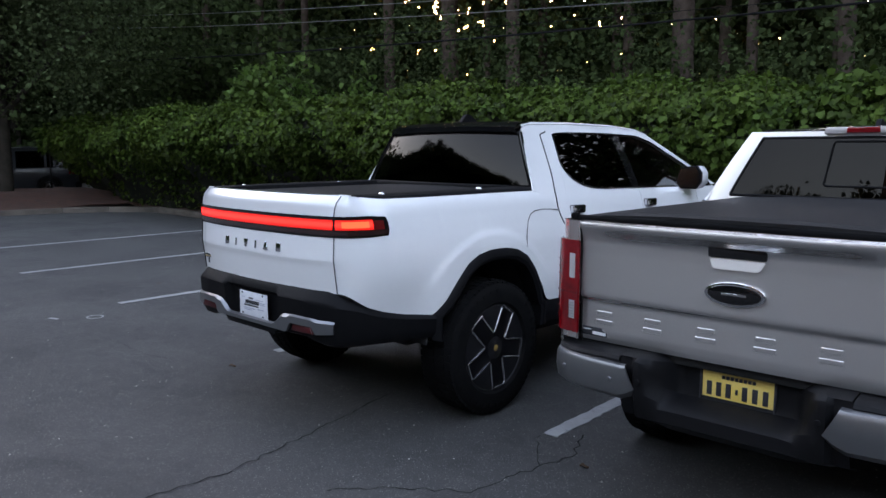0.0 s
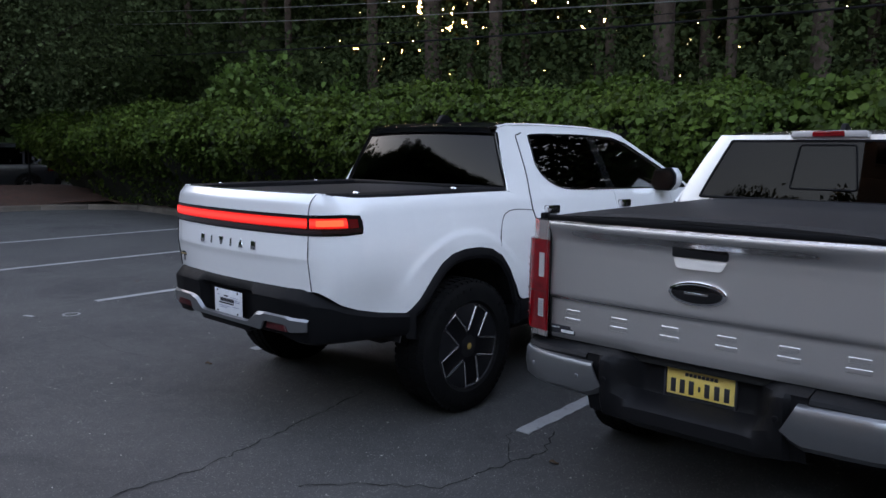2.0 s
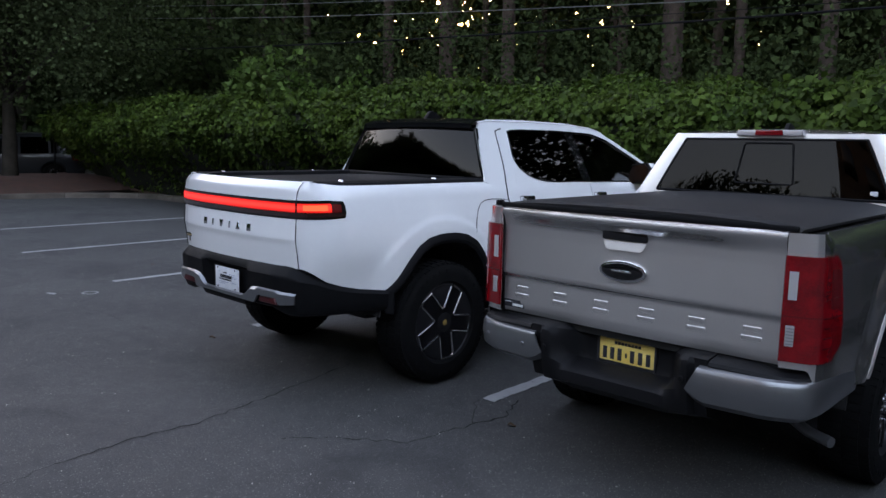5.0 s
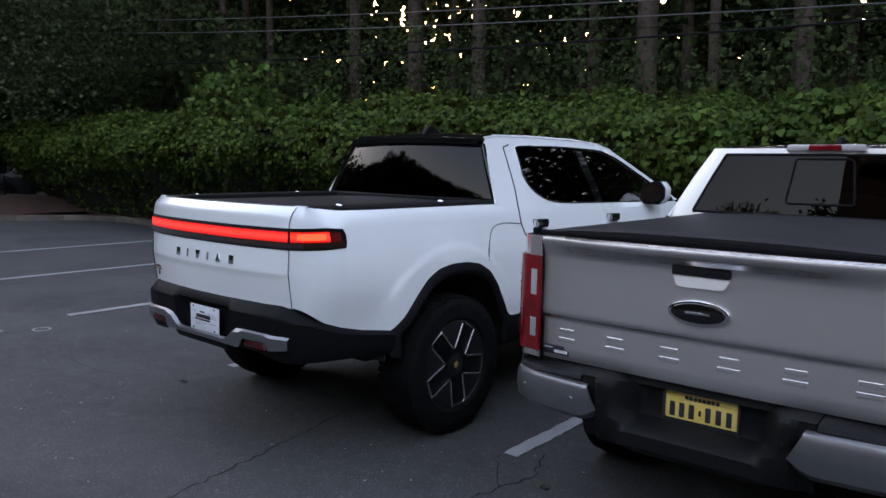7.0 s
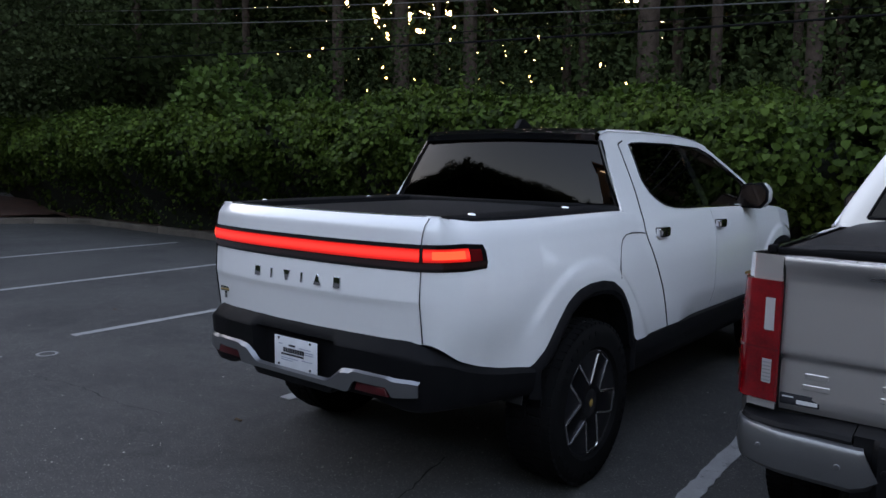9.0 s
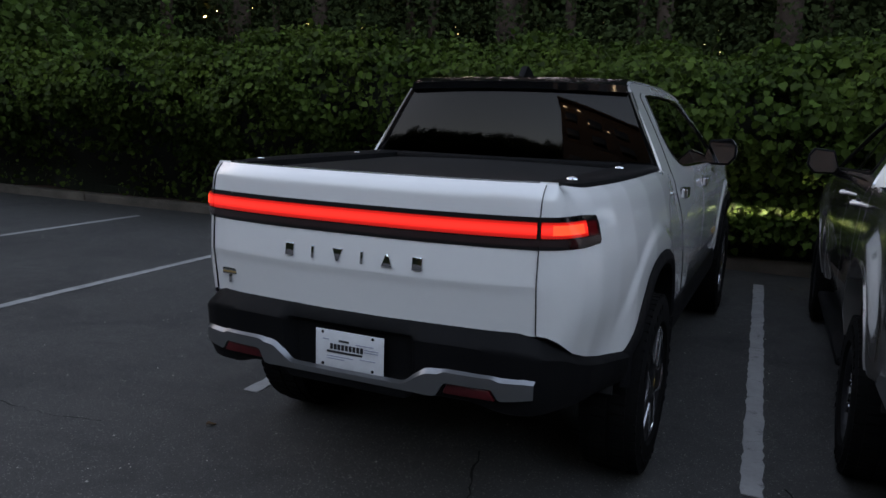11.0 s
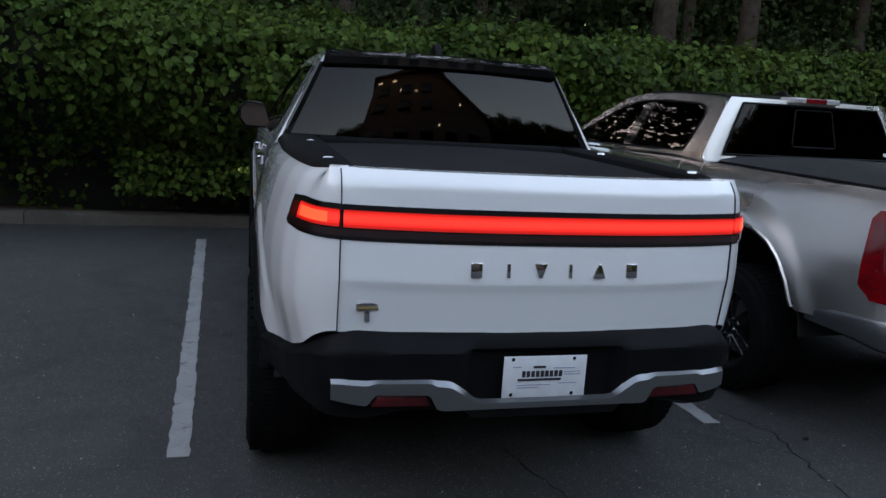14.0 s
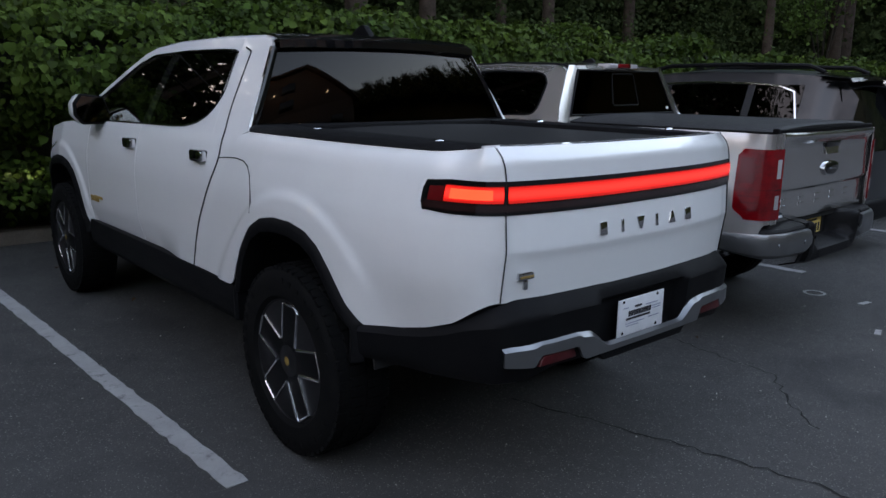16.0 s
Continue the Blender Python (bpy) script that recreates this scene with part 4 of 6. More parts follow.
def groove(pts, width, parent, side_normal, name="seam", proud=0.0012):
    """A shut line: a thin dark strip along points on a panel, its foot sunk in the panel."""
    bm = bmesh.new()
    ring = []
    for i in range(len(pts)):
        d = Vector(pts[min(i + 1, len(pts) - 1)]) - Vector(pts[max(i - 1, 0)])
        nrm = Vector(side_normal)
        s = d.cross(nrm).normalized() * width / 2
        c = Vector(pts[i])
        ring.append([bm.verts.new(c - s + nrm * proud), bm.verts.new(c + s + nrm * proud), bm.verts.new(c + s - nrm * 0.01), bm.verts.new(c - s - nrm * 0.01)])
    for a, b in zip(ring, ring[1:]):
        for k in range(4):
            bm.faces.new((a[k], a[(k + 1) % 4], b[(k + 1) % 4], b[k]))
    return part(name, bm, GAP, parent)


def seat(parent, x, y, z, wide=0.52):
    """A front seat or a half bench with backrest and headrest."""
    s = empty("seat", pose(x, y, z))
    s.parent = parent
    part("cushion", box(-wide / 2, wide / 2, 0, 0.5, 0, 0.16, 0.05, 3), SEATCLOTH, s)
    part("backrest", box(-wide / 2, wide / 2, -0.14, 0.02, 0.08, 0.68, 0.06, 3, m=pose(0, 0, 0, -12, 0, 0)), SEATCLOTH, s)
    part("headrest", box(-0.13, 0.13, -0.1, 0.0, 0.72, 0.9, 0.04, 3, m=pose(0, 0, 0, -12, 0, 0)), SEATCLOTH, s)
    return s


def mirror(parent, x, y, z, side, body, w=0.24, h=0.2, deep=0.14):
    """A door mirror on its stalk, glass looking back."""
    m = empty("door_mirror", pose(x, y, z))
    m.parent = parent
    shape = [(-w / 2, -h * 0.35), (-w / 2 + 0.03, -h / 2), (w * 0.3, -h / 2), (w / 2, -h * 0.2), (w / 2, h * 0.2), (w * 0.32, h / 2), (-w * 0.3, h * 0.42)]
    o = [(side * p[0], p[1]) for p in shape]
    part("shell", prism(o, 0.005, deep, "y", 0.025, 3), body, m)
    part("rim", prism([(p[0] * 1.0, p[1]) for p in o], -0.012, 0.02, "y", 0.006, 1), CLAD, m)
    part("mirror_glass", prism([(p[0] * 0.88, p[1] * 0.85) for p in o], -0.016, -0.008, "y", m=pose(0, -0.006, 0, -4, 0, 0)), MIRROR, m)
    part("stalk", tube([(-side * w * 0.3, 0.07, -h * 0.35), (-side * (w / 2 + 0.08), 0.08, -h * 0.62)], 0.03, 8), CLAD, m)
    return m


# ---- white electric pickup ----
truck = tagged(empty("pickup_truck"), "clean white electric pickup with a lit full-width red tail lamp", "pickup truck", "parked vehicles")
BACK_HUB, FRONT_HUB, TYRE = 1.12, 4.57, 0.433

plan = curve((0.06, .70), (.075, .72), (.1, .765), (.14, .805), (.2, .845), (.33, .888), (.5, .92), (.7, .945), (1.0, .962), (1.4, .966), (1.9, .955), (2.6, .958), (3.5, .96), (4.1, .965), (4.57, .97), (4.9, .95), (5.1, .90), (5.25, .81), (5.34, .70), soft=0.012)
waist = curve((.40, -.03), (.6, -.012), (.8, -.002), (.95, 0), (1.08, 0), (1.16, -.008), (1.25, -.028), (1.33, -.05), (1.38, -.075), (1.405, -.105), (1.42, -.14), soft=0.012)


def half(y, z):
    """Half the body's width at y and height z."""
    k = smoothstep(0.06, 0.24, y)
    tuck = 0.04 * smoothstep(1.0, 0.72, z) * smoothstep(0.06, 0.2, y) * smoothstep(0.75, 0.42, y)
    d = math.hypot(y - BACK_HUB, (z - 0.46) * 0.95), math.hypot(y - FRONT_HUB, (z - 0.46) * 0.95)
    bulge = sum(0.012 * smoothstep(0.695, 0.65, q) for q in d) * smoothstep(0.5, 0.66, y)
    line = 0.76 + 0.045 * (3.95 - y)
    crease = -0.22 * max(0.0, line - z) * smoothstep(2.3, 2.75, y) * smoothstep(4.05, 3.95, y)
    return plan(y) + waist(z) * k - tuck + bulge + crease


low = curve((.06, .885), (.085, .882), (.14, .85), (.22, .80), (.32, .765), (.45, .735), (.62, .715), (.64, .725), (.70, .78), (.80, .90), (.88, .985), (.97, 1.035), (1.08, 1.055), (1.22, 1.055), (1.34, 1.035), (1.45, .98), (1.54, .88),
            (1.60, .77), (1.635, .675), (1.66, .655), (2.3, .64), (3.3, .615), (3.98, .60), (4.0, .61), (4.04, .70), (4.12, .86), (4.22, .98), (4.34, 1.045), (4.48, 1.07), (4.62, 1.07), (4.8, 1.04), (4.92, .96), (5.02, .85), (5.09, .72), (5.11, .66), (5.2, .64), (5.34, .64), soft=0.006)
high = curve((.06, 1.424), (.12, 1.423), (.34, 1.402), (1.70, 1.402), (1.78, 1.375), (2.4, 1.372), (4.35, 1.335), (4.6, 1.315), (4.9, 1.27), (5.15, 1.2), (5.34, 1.1), soft=0.02)
roofline = curve((1.66, 1.40), (1.69, 1.41), (1.765, 1.80), (1.80, 1.835), (1.9, 1.852), (2.4, 1.862), (3.0, 1.855), (3.35, 1.83), (3.5, 1.795), (4.0, 1.56), (4.42, 1.345), soft=0.012)
win_low = curve((2.10, 1.63), (2.115, 1.59), (2.135, 1.545), (2.165, 1.50), (2.22, 1.45), (2.30, 1.412), (2.40, 1.392), (2.55, 1.384), (4.3, 1.352), soft=0.012)
win_high = curve((2.10, 1.775), (2.13, 1.789), (2.3, 1.797), (2.8, 1.80), (3.3, 1.785), (3.5, 1.735), (4.0, 1.505), (4.32, 1.354), soft=0.03)


def cab_half(y, z):
    t = (z - 1.36) / 0.5
    return 0.888 - 0.27 * t - 0.025 * t * (1 - t) * -1.2 - 0.01 * smoothstep(3.6, 4.4, y)


gate_lean = curve((.85, .022), (.9, .018), (1.015, .003), (1.035, .0005), (1.066, -.0045), (1.2, .003), (1.31, .004), (1.37, .008), (1.385, .013), (1.405, .028), (1.425, .05), soft=0.004)


def gate_y(x, z):
    field = -0.003 * smoothstep(0.69, 0.62, abs(x)) * smoothstep(1.02, 1.066, z) * smoothstep(1.2, 1.19, z)
    return 0.072 * (abs(x) / 0.72) ** 2.6 - 0.002 + field + gate_lean(z) + 0.012 * smoothstep(0.6, 0.72, abs(x)) * smoothstep(1.3, 1.42, z)


def edge_shift(e, z):
    return (gate_y(0.7185, min(z, 1.425)) - 0.068) * max(0.0, 1 - (e - 0.07) / 0.16) ** 2


seam_shift = curve((.5, .24), (.68, .18), (.92, .07), (1.1, -.06), (1.25, -.15), (1.33, -.145), (1.47, -.095), (1.6, -.055), (1.77, 0.0), (1.9, .02), soft=0.05)


def sheared(e, z):
    """Panels meet along a raked line where the rear door ends, and along the tailgate's edge."""
    return e + seam_shift(z) * math.exp(-((e - 2.0) / 0.3) ** 2) + edge_shift(e, z)


def panel(e0, e1, s, step=0.022, rows=26):
    es = span(e0, e1, step)
    for a, b in ((.60, .70), (1.54, 1.67), (3.96, 4.08), (5.06, 5.14)):
        if a > e0 and b < e1:
            es += span(a, b, 0.006)
    es = sorted(set(round(e, 4) for e in es))
    def at(e, v):
        z = low(e) + (high(e) - low(e)) * v
        return (s * half(e, z), sheared(e, z), z)
    return skin(at, es[::s], [k / rows for k in range(rows + 1)], 0.006)


for s in (-1, 1):
    part("bedside", panel(0.072, 1.997, s), WHITE, truck)
    rear_door = part("door", panel(2.003, 2.987, s, 0.03), WHITE, truck)
    front_door = part("door", panel(2.993, 3.93, s, 0.03), WHITE, truck)
    part("fender", panel(3.936, 5.33, s), WHITE, truck)
    for d, y in ((rear_door, 2.07), (front_door, 3.09)):
        x = half(y, 1.257)
        hnd = part("door_handle", prism([(-0.075, -0.02), (-0.06, -0.03), (0.06, -0.03), (0.075, -0.02), (0.075, 0.02), (0.06, 0.03), (-0.06, 0.03), (-0.075, 0.02)], s * (x - 0.01), s * (x + 0.034), "x", 0.006, 2, m=Matrix.Translation((0, y, 1.257))), GLOSSBLACK, d)
        part("handle_cap", box(s * (x + 0.02) - 0.018, s * (x + 0.02) + 0.018, y - 0.078, y - 0.018, 1.232, 1.282, 0.008), CHROME, hnd, "bright handle end")
    for y0, y1 in ((3.74, 3.775), (3.785, 3.825), (3.835, 3.865), (3.875, 3.905)):
        part("side_badge", box(s * half(y0, .83) - .006, s * half(y0, .83) + .006, y0, y1, .808, .846, .003), YELLOW, front_door, "small dull yellow badge bar")
    # cab side above the belt: pillars and roof rail round the window opening
    def rail(e, v, s=s):
        z0 = max(win_high(e), 1.36) if e > 2.113 else high(e) - 0.004
        z = z0 + (max(roofline(e), z0 + 0.004) - z0) * v
        y = sheared(e, z)
        return (s * cab_half(y, z), y, z)
    def below(e, v, s=s):
        z0, z1 = high(e) - 0.004, max(win_low(e), high(e))
        z = z0 + (z1 - z0) * v
        y = sheared(e, z)
        return (s * (cab_half(y, z)), y, z)
    part("rear_pillar", skin(rail, span(1.672, 2.113, 0.01)[::s], [k / 12 for k in range(13)], 0.012), WHITE, truck)
    part("roof_rail", skin(rail, ([2.114, 2.12, 2.13, 2.145] + span(2.16, 4.40, 0.03))[::s], [k / 6 for k in range(7)], 0.012), WHITE, truck)
    part("window_base", skin(below, ([2.114, 2.12, 2.13, 2.145] + span(2.16, 4.34, 0.02))[::s], [k / 10 for k in range(11)], 0.010), WHITE, truck)
    def pane(e, v, s=s, inset=0.006):
        z = win_low(e) + max(0.0, win_high(e) - win_low(e)) * v
        y = sheared(e, z)
        return (s * (cab_half(y, z) - inset), y, z)
    part("window", skin(pane, ([2.116, 2.125, 2.14] + span(2.16, 2.93, 0.03))[::s], [k / 8 for k in range(9)], 0.004), PRIVACY, truck, "dark tinted rear door window")
    part("window", skin(pane, span(3.02, 4.28, 0.03)[::s], [k / 8 for k in range(9)], 0.004), CABGLASS, truck, "lightly tinted front door window")
    part("window_post", skin(lambda e, v: pane(e, v, inset=0.004), span(2.92, 3.03, 0.03)[::s], [k / 8 for k in range(9)], 0.012), GLOSSBLACK, truck)
    # dark trim round the window
    ring = [pane(e, 0.0, inset=-0.002) for e in [2.12, 2.135, 2.15] + span(2.17, 4.28, 0.04)] + [pane(e, 1.0, inset=-0.002) for e in span(4.28, 2.16, 0.04) + [2.12]]
    part("window_trim", tube(ring + ring[:1], 0.007, 5, caps=False), GLOSSBLACK, truck)
    # shut line behind the rear door, from the sill up the pillar
    pts = []
    for z in span(.655, 1.76, 0.03) + [1.775, 1.785, 1.795, 1.803]:
        e = 2.0 - 0.03 * smoothstep(1.44, 1.80, z) + 0.08 * smoothstep(1.77, 1.805, z) ** 2
        y = sheared(e, z)
        x = half(2.0, z) if z < 1.36 else cab_half(y, z) if z > 1.40 else half(2.0, 1.36) + (cab_half(y, 1.40) - half(2.0, 1.36)) * (z - 1.36) / 0.04
        pts.append((s * x, y, z))
    groove(pts, 0.009, truck, (s, 0, 0.2), "door_seam", 0.0035)
    # shut line of the storage hatch behind the door
    pts = [(s * half(y, z), y, z) for y, z in ((1.85, 1.262), (1.76, 1.272), (1.66, 1.276), (1.58, 1.270), (1.525, 1.250), (1.49, 1.21), (1.465, 1.15), (1.45, 1.08), (1.445, 1.045))]
    groove(pts, 0.0045, truck, (s, 0, 0), "hatch_seam", 0.002)
    # wheel arches in black, with lip and liner
    for hub, a0, a1 in ((BACK_HUB, .625, 1.665), (FRONT_HUB, 3.995, 5.115)):
        ys = sorted(set(span(a0, a1, 0.02) + span(a0, a0 + 0.08, 0.008) + span(a1 - 0.08, a1, 0.008)))
        edge = [(y, low(y)) for y in ys]
        edge = [(a0 + 0.0, 0.56)] + edge + [(a1, 0.50)]
        def lip(i, v, edge=edge, hub=hub, s=s):
            y, z = edge[i]
            away = Vector((y - hub, z - 0.46)).normalized()
            off, out = ((0.004, 0.002), (-0.012, 0.016), (-0.04, 0.02), (-0.058, 0.012), (-0.06, -0.10))[v]
            yy, zz = y + away.x * off, z + away.y * off
            return (s * (half(min(max(yy, 0.3), 5.2), max(zz, 0.6)) + out), yy, zz)
        part("wheel_arch", skin(lip, range(len(edge)), range(5), 0.004), CLAD, truck, "black plastic wheel arch trim")
        liner = skin(lambda a, x, hub=hub, s=s: (s * x, hub + 0.54 * math.cos(a), 0.44 + 0.60 * math.sin(a)), [math.pi * k / 20 for k in range(1, 20)], [0.55, 0.7, 0.9], 0.01)
        part("arch_liner", liner, INSIDE, truck)
    # sill under the doors
    sill = [(0.72, 0.43), (0.90, 0.44), (0.955, 0.50), (0.965, 0.58), (0.958, 0.66), (0.80, 0.66)]
    bm = prism([(s * p[0], p[1]) for p in sill], 1.66, 4.0, "y", 0.012, 2)
    part("sill", bm, CLAD, truck, "black plastic sill")
    wheel(truck, s * 0.865, BACK_HUB, s, TYRE, 0.275, 0.274, "five")
    wheel(truck, s * 0.865, FRONT_HUB, s, TYRE, 0.275, 0.274, "five")
    mirror(truck, s * .965, 3.69, 1.44, s, WHITE)
    # small brand mark on the front door, as a plain tab
    part("door_badge", box(s * (half(3.75, 0.84)) - 0.004, s * (half(3.75, 0.84)) + 0.006, 3.66, 3.84, 0.832, 0.852, 0.003), YELLOW, front_door, "small yellow badge strip")

# tailgate
part("tailgate", skin(lambda x, z: (x, gate_y(x, z), z), sorted(span(-.7172, .7172, 0.03) + [-.665, -.655, -.645, -.635, .635, .645, .655, .665]), span(.882, 1.035, 0.016) + span(1.04, 1.068, 0.004) + span(1.08, 1.196, 0.014), 0.02), WHITE, truck)
part("tailgate_top", skin(lambda x, v: (x, gate_y(x, min(v, 1.425)) + max(0, v - 1.425), min(v, 1.425)), span(-.7172, .7172, 0.03), span(1.312, 1.425, 0.008) + [1.45, 1.49], 0.01), WHITE, truck)
part("tailgate_frame", skin(lambda x, z: (x, gate_y(x, z) + 0.045, z), span(-.73, .73, 0.05), span(.86, 1.40, 0.05), 0.01), GAP, truck)


def corner_track(z, end=0.34):
    """Outline in plan from the middle of the tailgate round the corner to where the lamp ends."""
    pts = [(x, gate_y(x, z)) for x in span(0, .715, 0.03)]
    pts += [(half(e, z), e + edge_shift(e, z)) for e in span(.074, end, 0.012)]
    return pts


def lamp_strip(z0, z1, out, s0, s1, rows=4):
    """A band that follows the tailgate and the corners, from share s0 to s1 of the way on each side."""
    def at(u, v):
        z = z0 + (z1 - z0) * v
        z = 1.254 + (z - 1.254) * (1 - 0.10 * smoothstep(0.80, 0.97, abs(u)) - 0.45 * smoothstep(0.972, 1.0, abs(u)) ** 2)
        track = corner_track(z)
        k = abs(u) * (len(track) - 1)
        i = min(int(k), len(track) - 2)
        a, b = Vector(track[i]), Vector(track[i + 1])
        p = a.lerp(b, k - i)
        d = (b - a).normalized()
        n = Vector((d.y, -d.x))
        return ((1 if u >= 0 else -1) * (p.x + n.x * out), p.y + n.y * out, z)
    return skin(at, sorted(set(span(s0, s1, 0.012) + [q for q in (-.995, -.99, -.985, -.98, .98, .985, .99, .995) if s0 < q < s1])), [k / rows for k in range(rows + 1)], 0.012)


lamp = tagged(part("tail_lamp", lamp_strip(1.196, 1.312, 0.003, -1, 1), GLOSSBLACK, truck, "full-width tail lamp in a gloss black housing"), "")
GATE_SHARE = 24 / (len(corner_track(1.25)) - 1)
part("red_bar", lamp_strip(1.238, 1.294, 0.011, -GATE_SHARE + 0.006, GATE_SHARE - 0.006), REDLIT, lamp, "lit red light bar")
part("lower_strip", lamp_strip(1.209, 1.233, 0.009, -1 + 0.02, 1 - 0.02), SMOKED, lamp, "unlit smoked strip")
for s in (-1, 1):
    a, b = sorted((s * (GATE_SHARE + 0.012), s * 0.84))
    part("corner_bar", lamp_strip(1.238, 1.294, 0.011, a, b), REDLIT, lamp, "lit red corner of the lamp")
    a, b = sorted((s * (GATE_SHARE + 0.06), s * 0.80))
    part("corner_segment", lamp_strip(1.250, 1.284, 0.0135, a, b), AMBERLIT, lamp, "brighter lit corner segment")
    a, b = sorted((s * 0.85, s * 0.95))
    part("marker", lamp_strip(1.236, 1.290, 0.009, a, b), REDDARK, lamp, "dark red side marker")
    # shut line beside the tailgate
    pts = [(s * .7165, gate_y(.7165, z) - 0.004, z) for z in span(.885, 1.42, 0.03)]
    groove(pts, 0.0032, truck, Vector((s * 0.35, -0.94, 0)), "tailgate_seam")
for x, low_w, top_w in ((-.275, .040, .040), (-.165, .013, .013), (-.052, .012, .048), (.055, .013, .013), (.162, .048, .012), (.285, .042, .042)):
    o = [(x - low_w / 2, 1.088), (x + low_w / 2, 1.088), (x + top_w / 2, 1.138), (x - top_w / 2, 1.138)]
    part("lettering_bar", prism(o, gate_y(x, 1.112) - 0.007, gate_y(x, 1.112) + 0.01, "y", 0.003, 2, m=Matrix.Translation((0, gate_y(x, 1.112), 1.112)) @ pose(0, 0, 0, -7, 0, 0) @ Matrix.Translation((0, -gate_y(x, 1.112), -1.112))), CHROME, truck, "plain chrome shape in place of a raised letter")
bx = -.622
part("badge", box(bx - .038, bx + .038, gate_y(bx, .97) - .008, gate_y(bx, .97) + .012, .962, .99, .004), CHROME, truck, "small chrome badge")
part("badge_stripe", box(bx - .034, bx + .034, gate_y(bx, .97) - .010, gate_y(bx, .97) + .012, .969, .977, .001), YELLOW, truck)
part("badge_stem", box(bx - .009, bx + .009, gate_y(bx, .95) - .007, gate_y(bx, .95) + .012, .925, .960, .003), CHROME, truck)

# rear bumper
bump_plan = curve((0, -.028), (.3, -.024), (.55, -.004), (.70, .03), (.78, .075), soft=0.03)
track = [(x, bump_plan(x)) for x in span(0, .78, 0.02)] + [(half(y, .78) + 0.018, y) for y in span(.16, .625, 0.015)]
bump_top = [.888 - .030 * smoothstep(.66, .80, x) for x in span(0, .78, 0.02)] + [low(y) + 0.006 for y in span(.16, .625, 0.015)]
for _ in range(3):
    n0 = len(span(0, .78, 0.02))
    for i in range(n0 - 5, n0 + 5):
        track[i] = tuple((track[i - 1][k] + 2 * track[i][k] + track[i + 1][k]) / 4 for k in (0, 1))
        bump_top[i] = (bump_top[i - 1] + 2 * bump_top[i] + bump_top[i + 1]) / 4
bump_prof = ((0.0, .050), (.05, .034), (.16, .006), (.20, .0), (.24, .002), (.55, .008), (.8, .016), (.93, .03), (1.0, .075))


def bumper(u, v):
    i, s = abs(u), 1 if u >= 0 else -1
    a, b = Vector(track[max(i - 1, 0)]), Vector(track[min(i + 1, len(track) - 1)])
    d = (b - a).normalized()
    n = Vector((d.y, -d.x))
    if i == 0:
        n = Vector((0, -1))
    k, inset = bump_prof[v] if v < len(bump_prof) else (1, .2)
    top, bot = bump_top[i], 0.575 + 0.035 * smoothstep(.66, .48, track[i][0])
    z = top + (bot - top) * k
    p = Vector(track[i]) - n * inset
    rec = smoothstep(.30, .25, abs(p.x)) * smoothstep(.86, .82, z) * smoothstep(.60, .66, z)
    return (s * p.x, p.y + rec * 0.055, z)


part("rear_bumper", skin(bumper, range(-len(track) + 1, len(track)), range(len(bump_prof)), 0.006), CLAD, truck, "matt black rear bumper")
trim_top = curve((0, .668), (.235, .668), (.255, .672), (.335, .742), (.36, .748), (.70, .742), (.74, .735), soft=0.01)
trim_bot = curve((0, .640), (.30, .638), (.36, .635), (.385, .638), (.412, .692), (.592, .692), (.618, .650), (.66, .655), (.74, .665), soft=0.006)


def trim(x, v):
    z = trim_bot(abs(x)) + (trim_top(abs(x)) - trim_bot(abs(x))) * v
    y = bump_plan(abs(x)) - 0.014 + 0.022 * smoothstep(0.72, 1.0, v)
    return (x, y, z)


part("bumper_trim", skin(trim, span(-.735, .735, 0.012), [k / 8 for k in range(9)], 0.012), SATIN, truck, "satin silver bumper trim")
for s in (-1, 1):
    o = [(s * .402, .645), (s * .420, .688), (s * .586, .688), (s * .606, .650)]
    part("reflector", prism(o, bump_plan(.5) - 0.004, bump_plan(.5) + 0.02, "y", 0.006, 2), REFLECTOR, truck, "dark red bumper reflector")
part("undertray", prism([(-.30, .64), (.30, .64), (.26, .60), (-.26, .60)], -.03, .2, "y", 0.01), CLAD, truck)
plate = part("licence_tag", box(-.153, .153, -.004, .0, .659, .811, .012, 3), PLATEWHITE, truck, "white paper licence tag")
for k in range(9):
    part("print_bar", box(-.085 + .017 * k, -.073 + .017 * k, -.0065, -.003, .736, .758, 0), INK, plate)
part("print_bar", box(-.10, .06, -.0065, -.003, .722, .730, 0), INK, plate)
part("print_bar", box(-.045, .0, -.0065, -.003, .768, .776, 0), INK, plate)
for x0, x1, z in ((.03, .11, .766), (.07, .13, .752), (.07, .13, .742), (-.12, -.09, .772), (-.1, .02, .706), (-.1, -.02, .696), (.05, .12, .71)):
    part("print_bar", box(x0, x1, -.0065, -.003, z, z + .003, 0), INKBLUE, plate)
for x in (-.12, .105):
    for z in (.672, .80):
        part("screw", lathe_x([(0, .007), (.003, .005), (.004, .0005)], 8, m=Matrix.Translation((x, -.004, z)) @ pose(0, 0, 0, 0, 0, -90)), CLAD, plate)

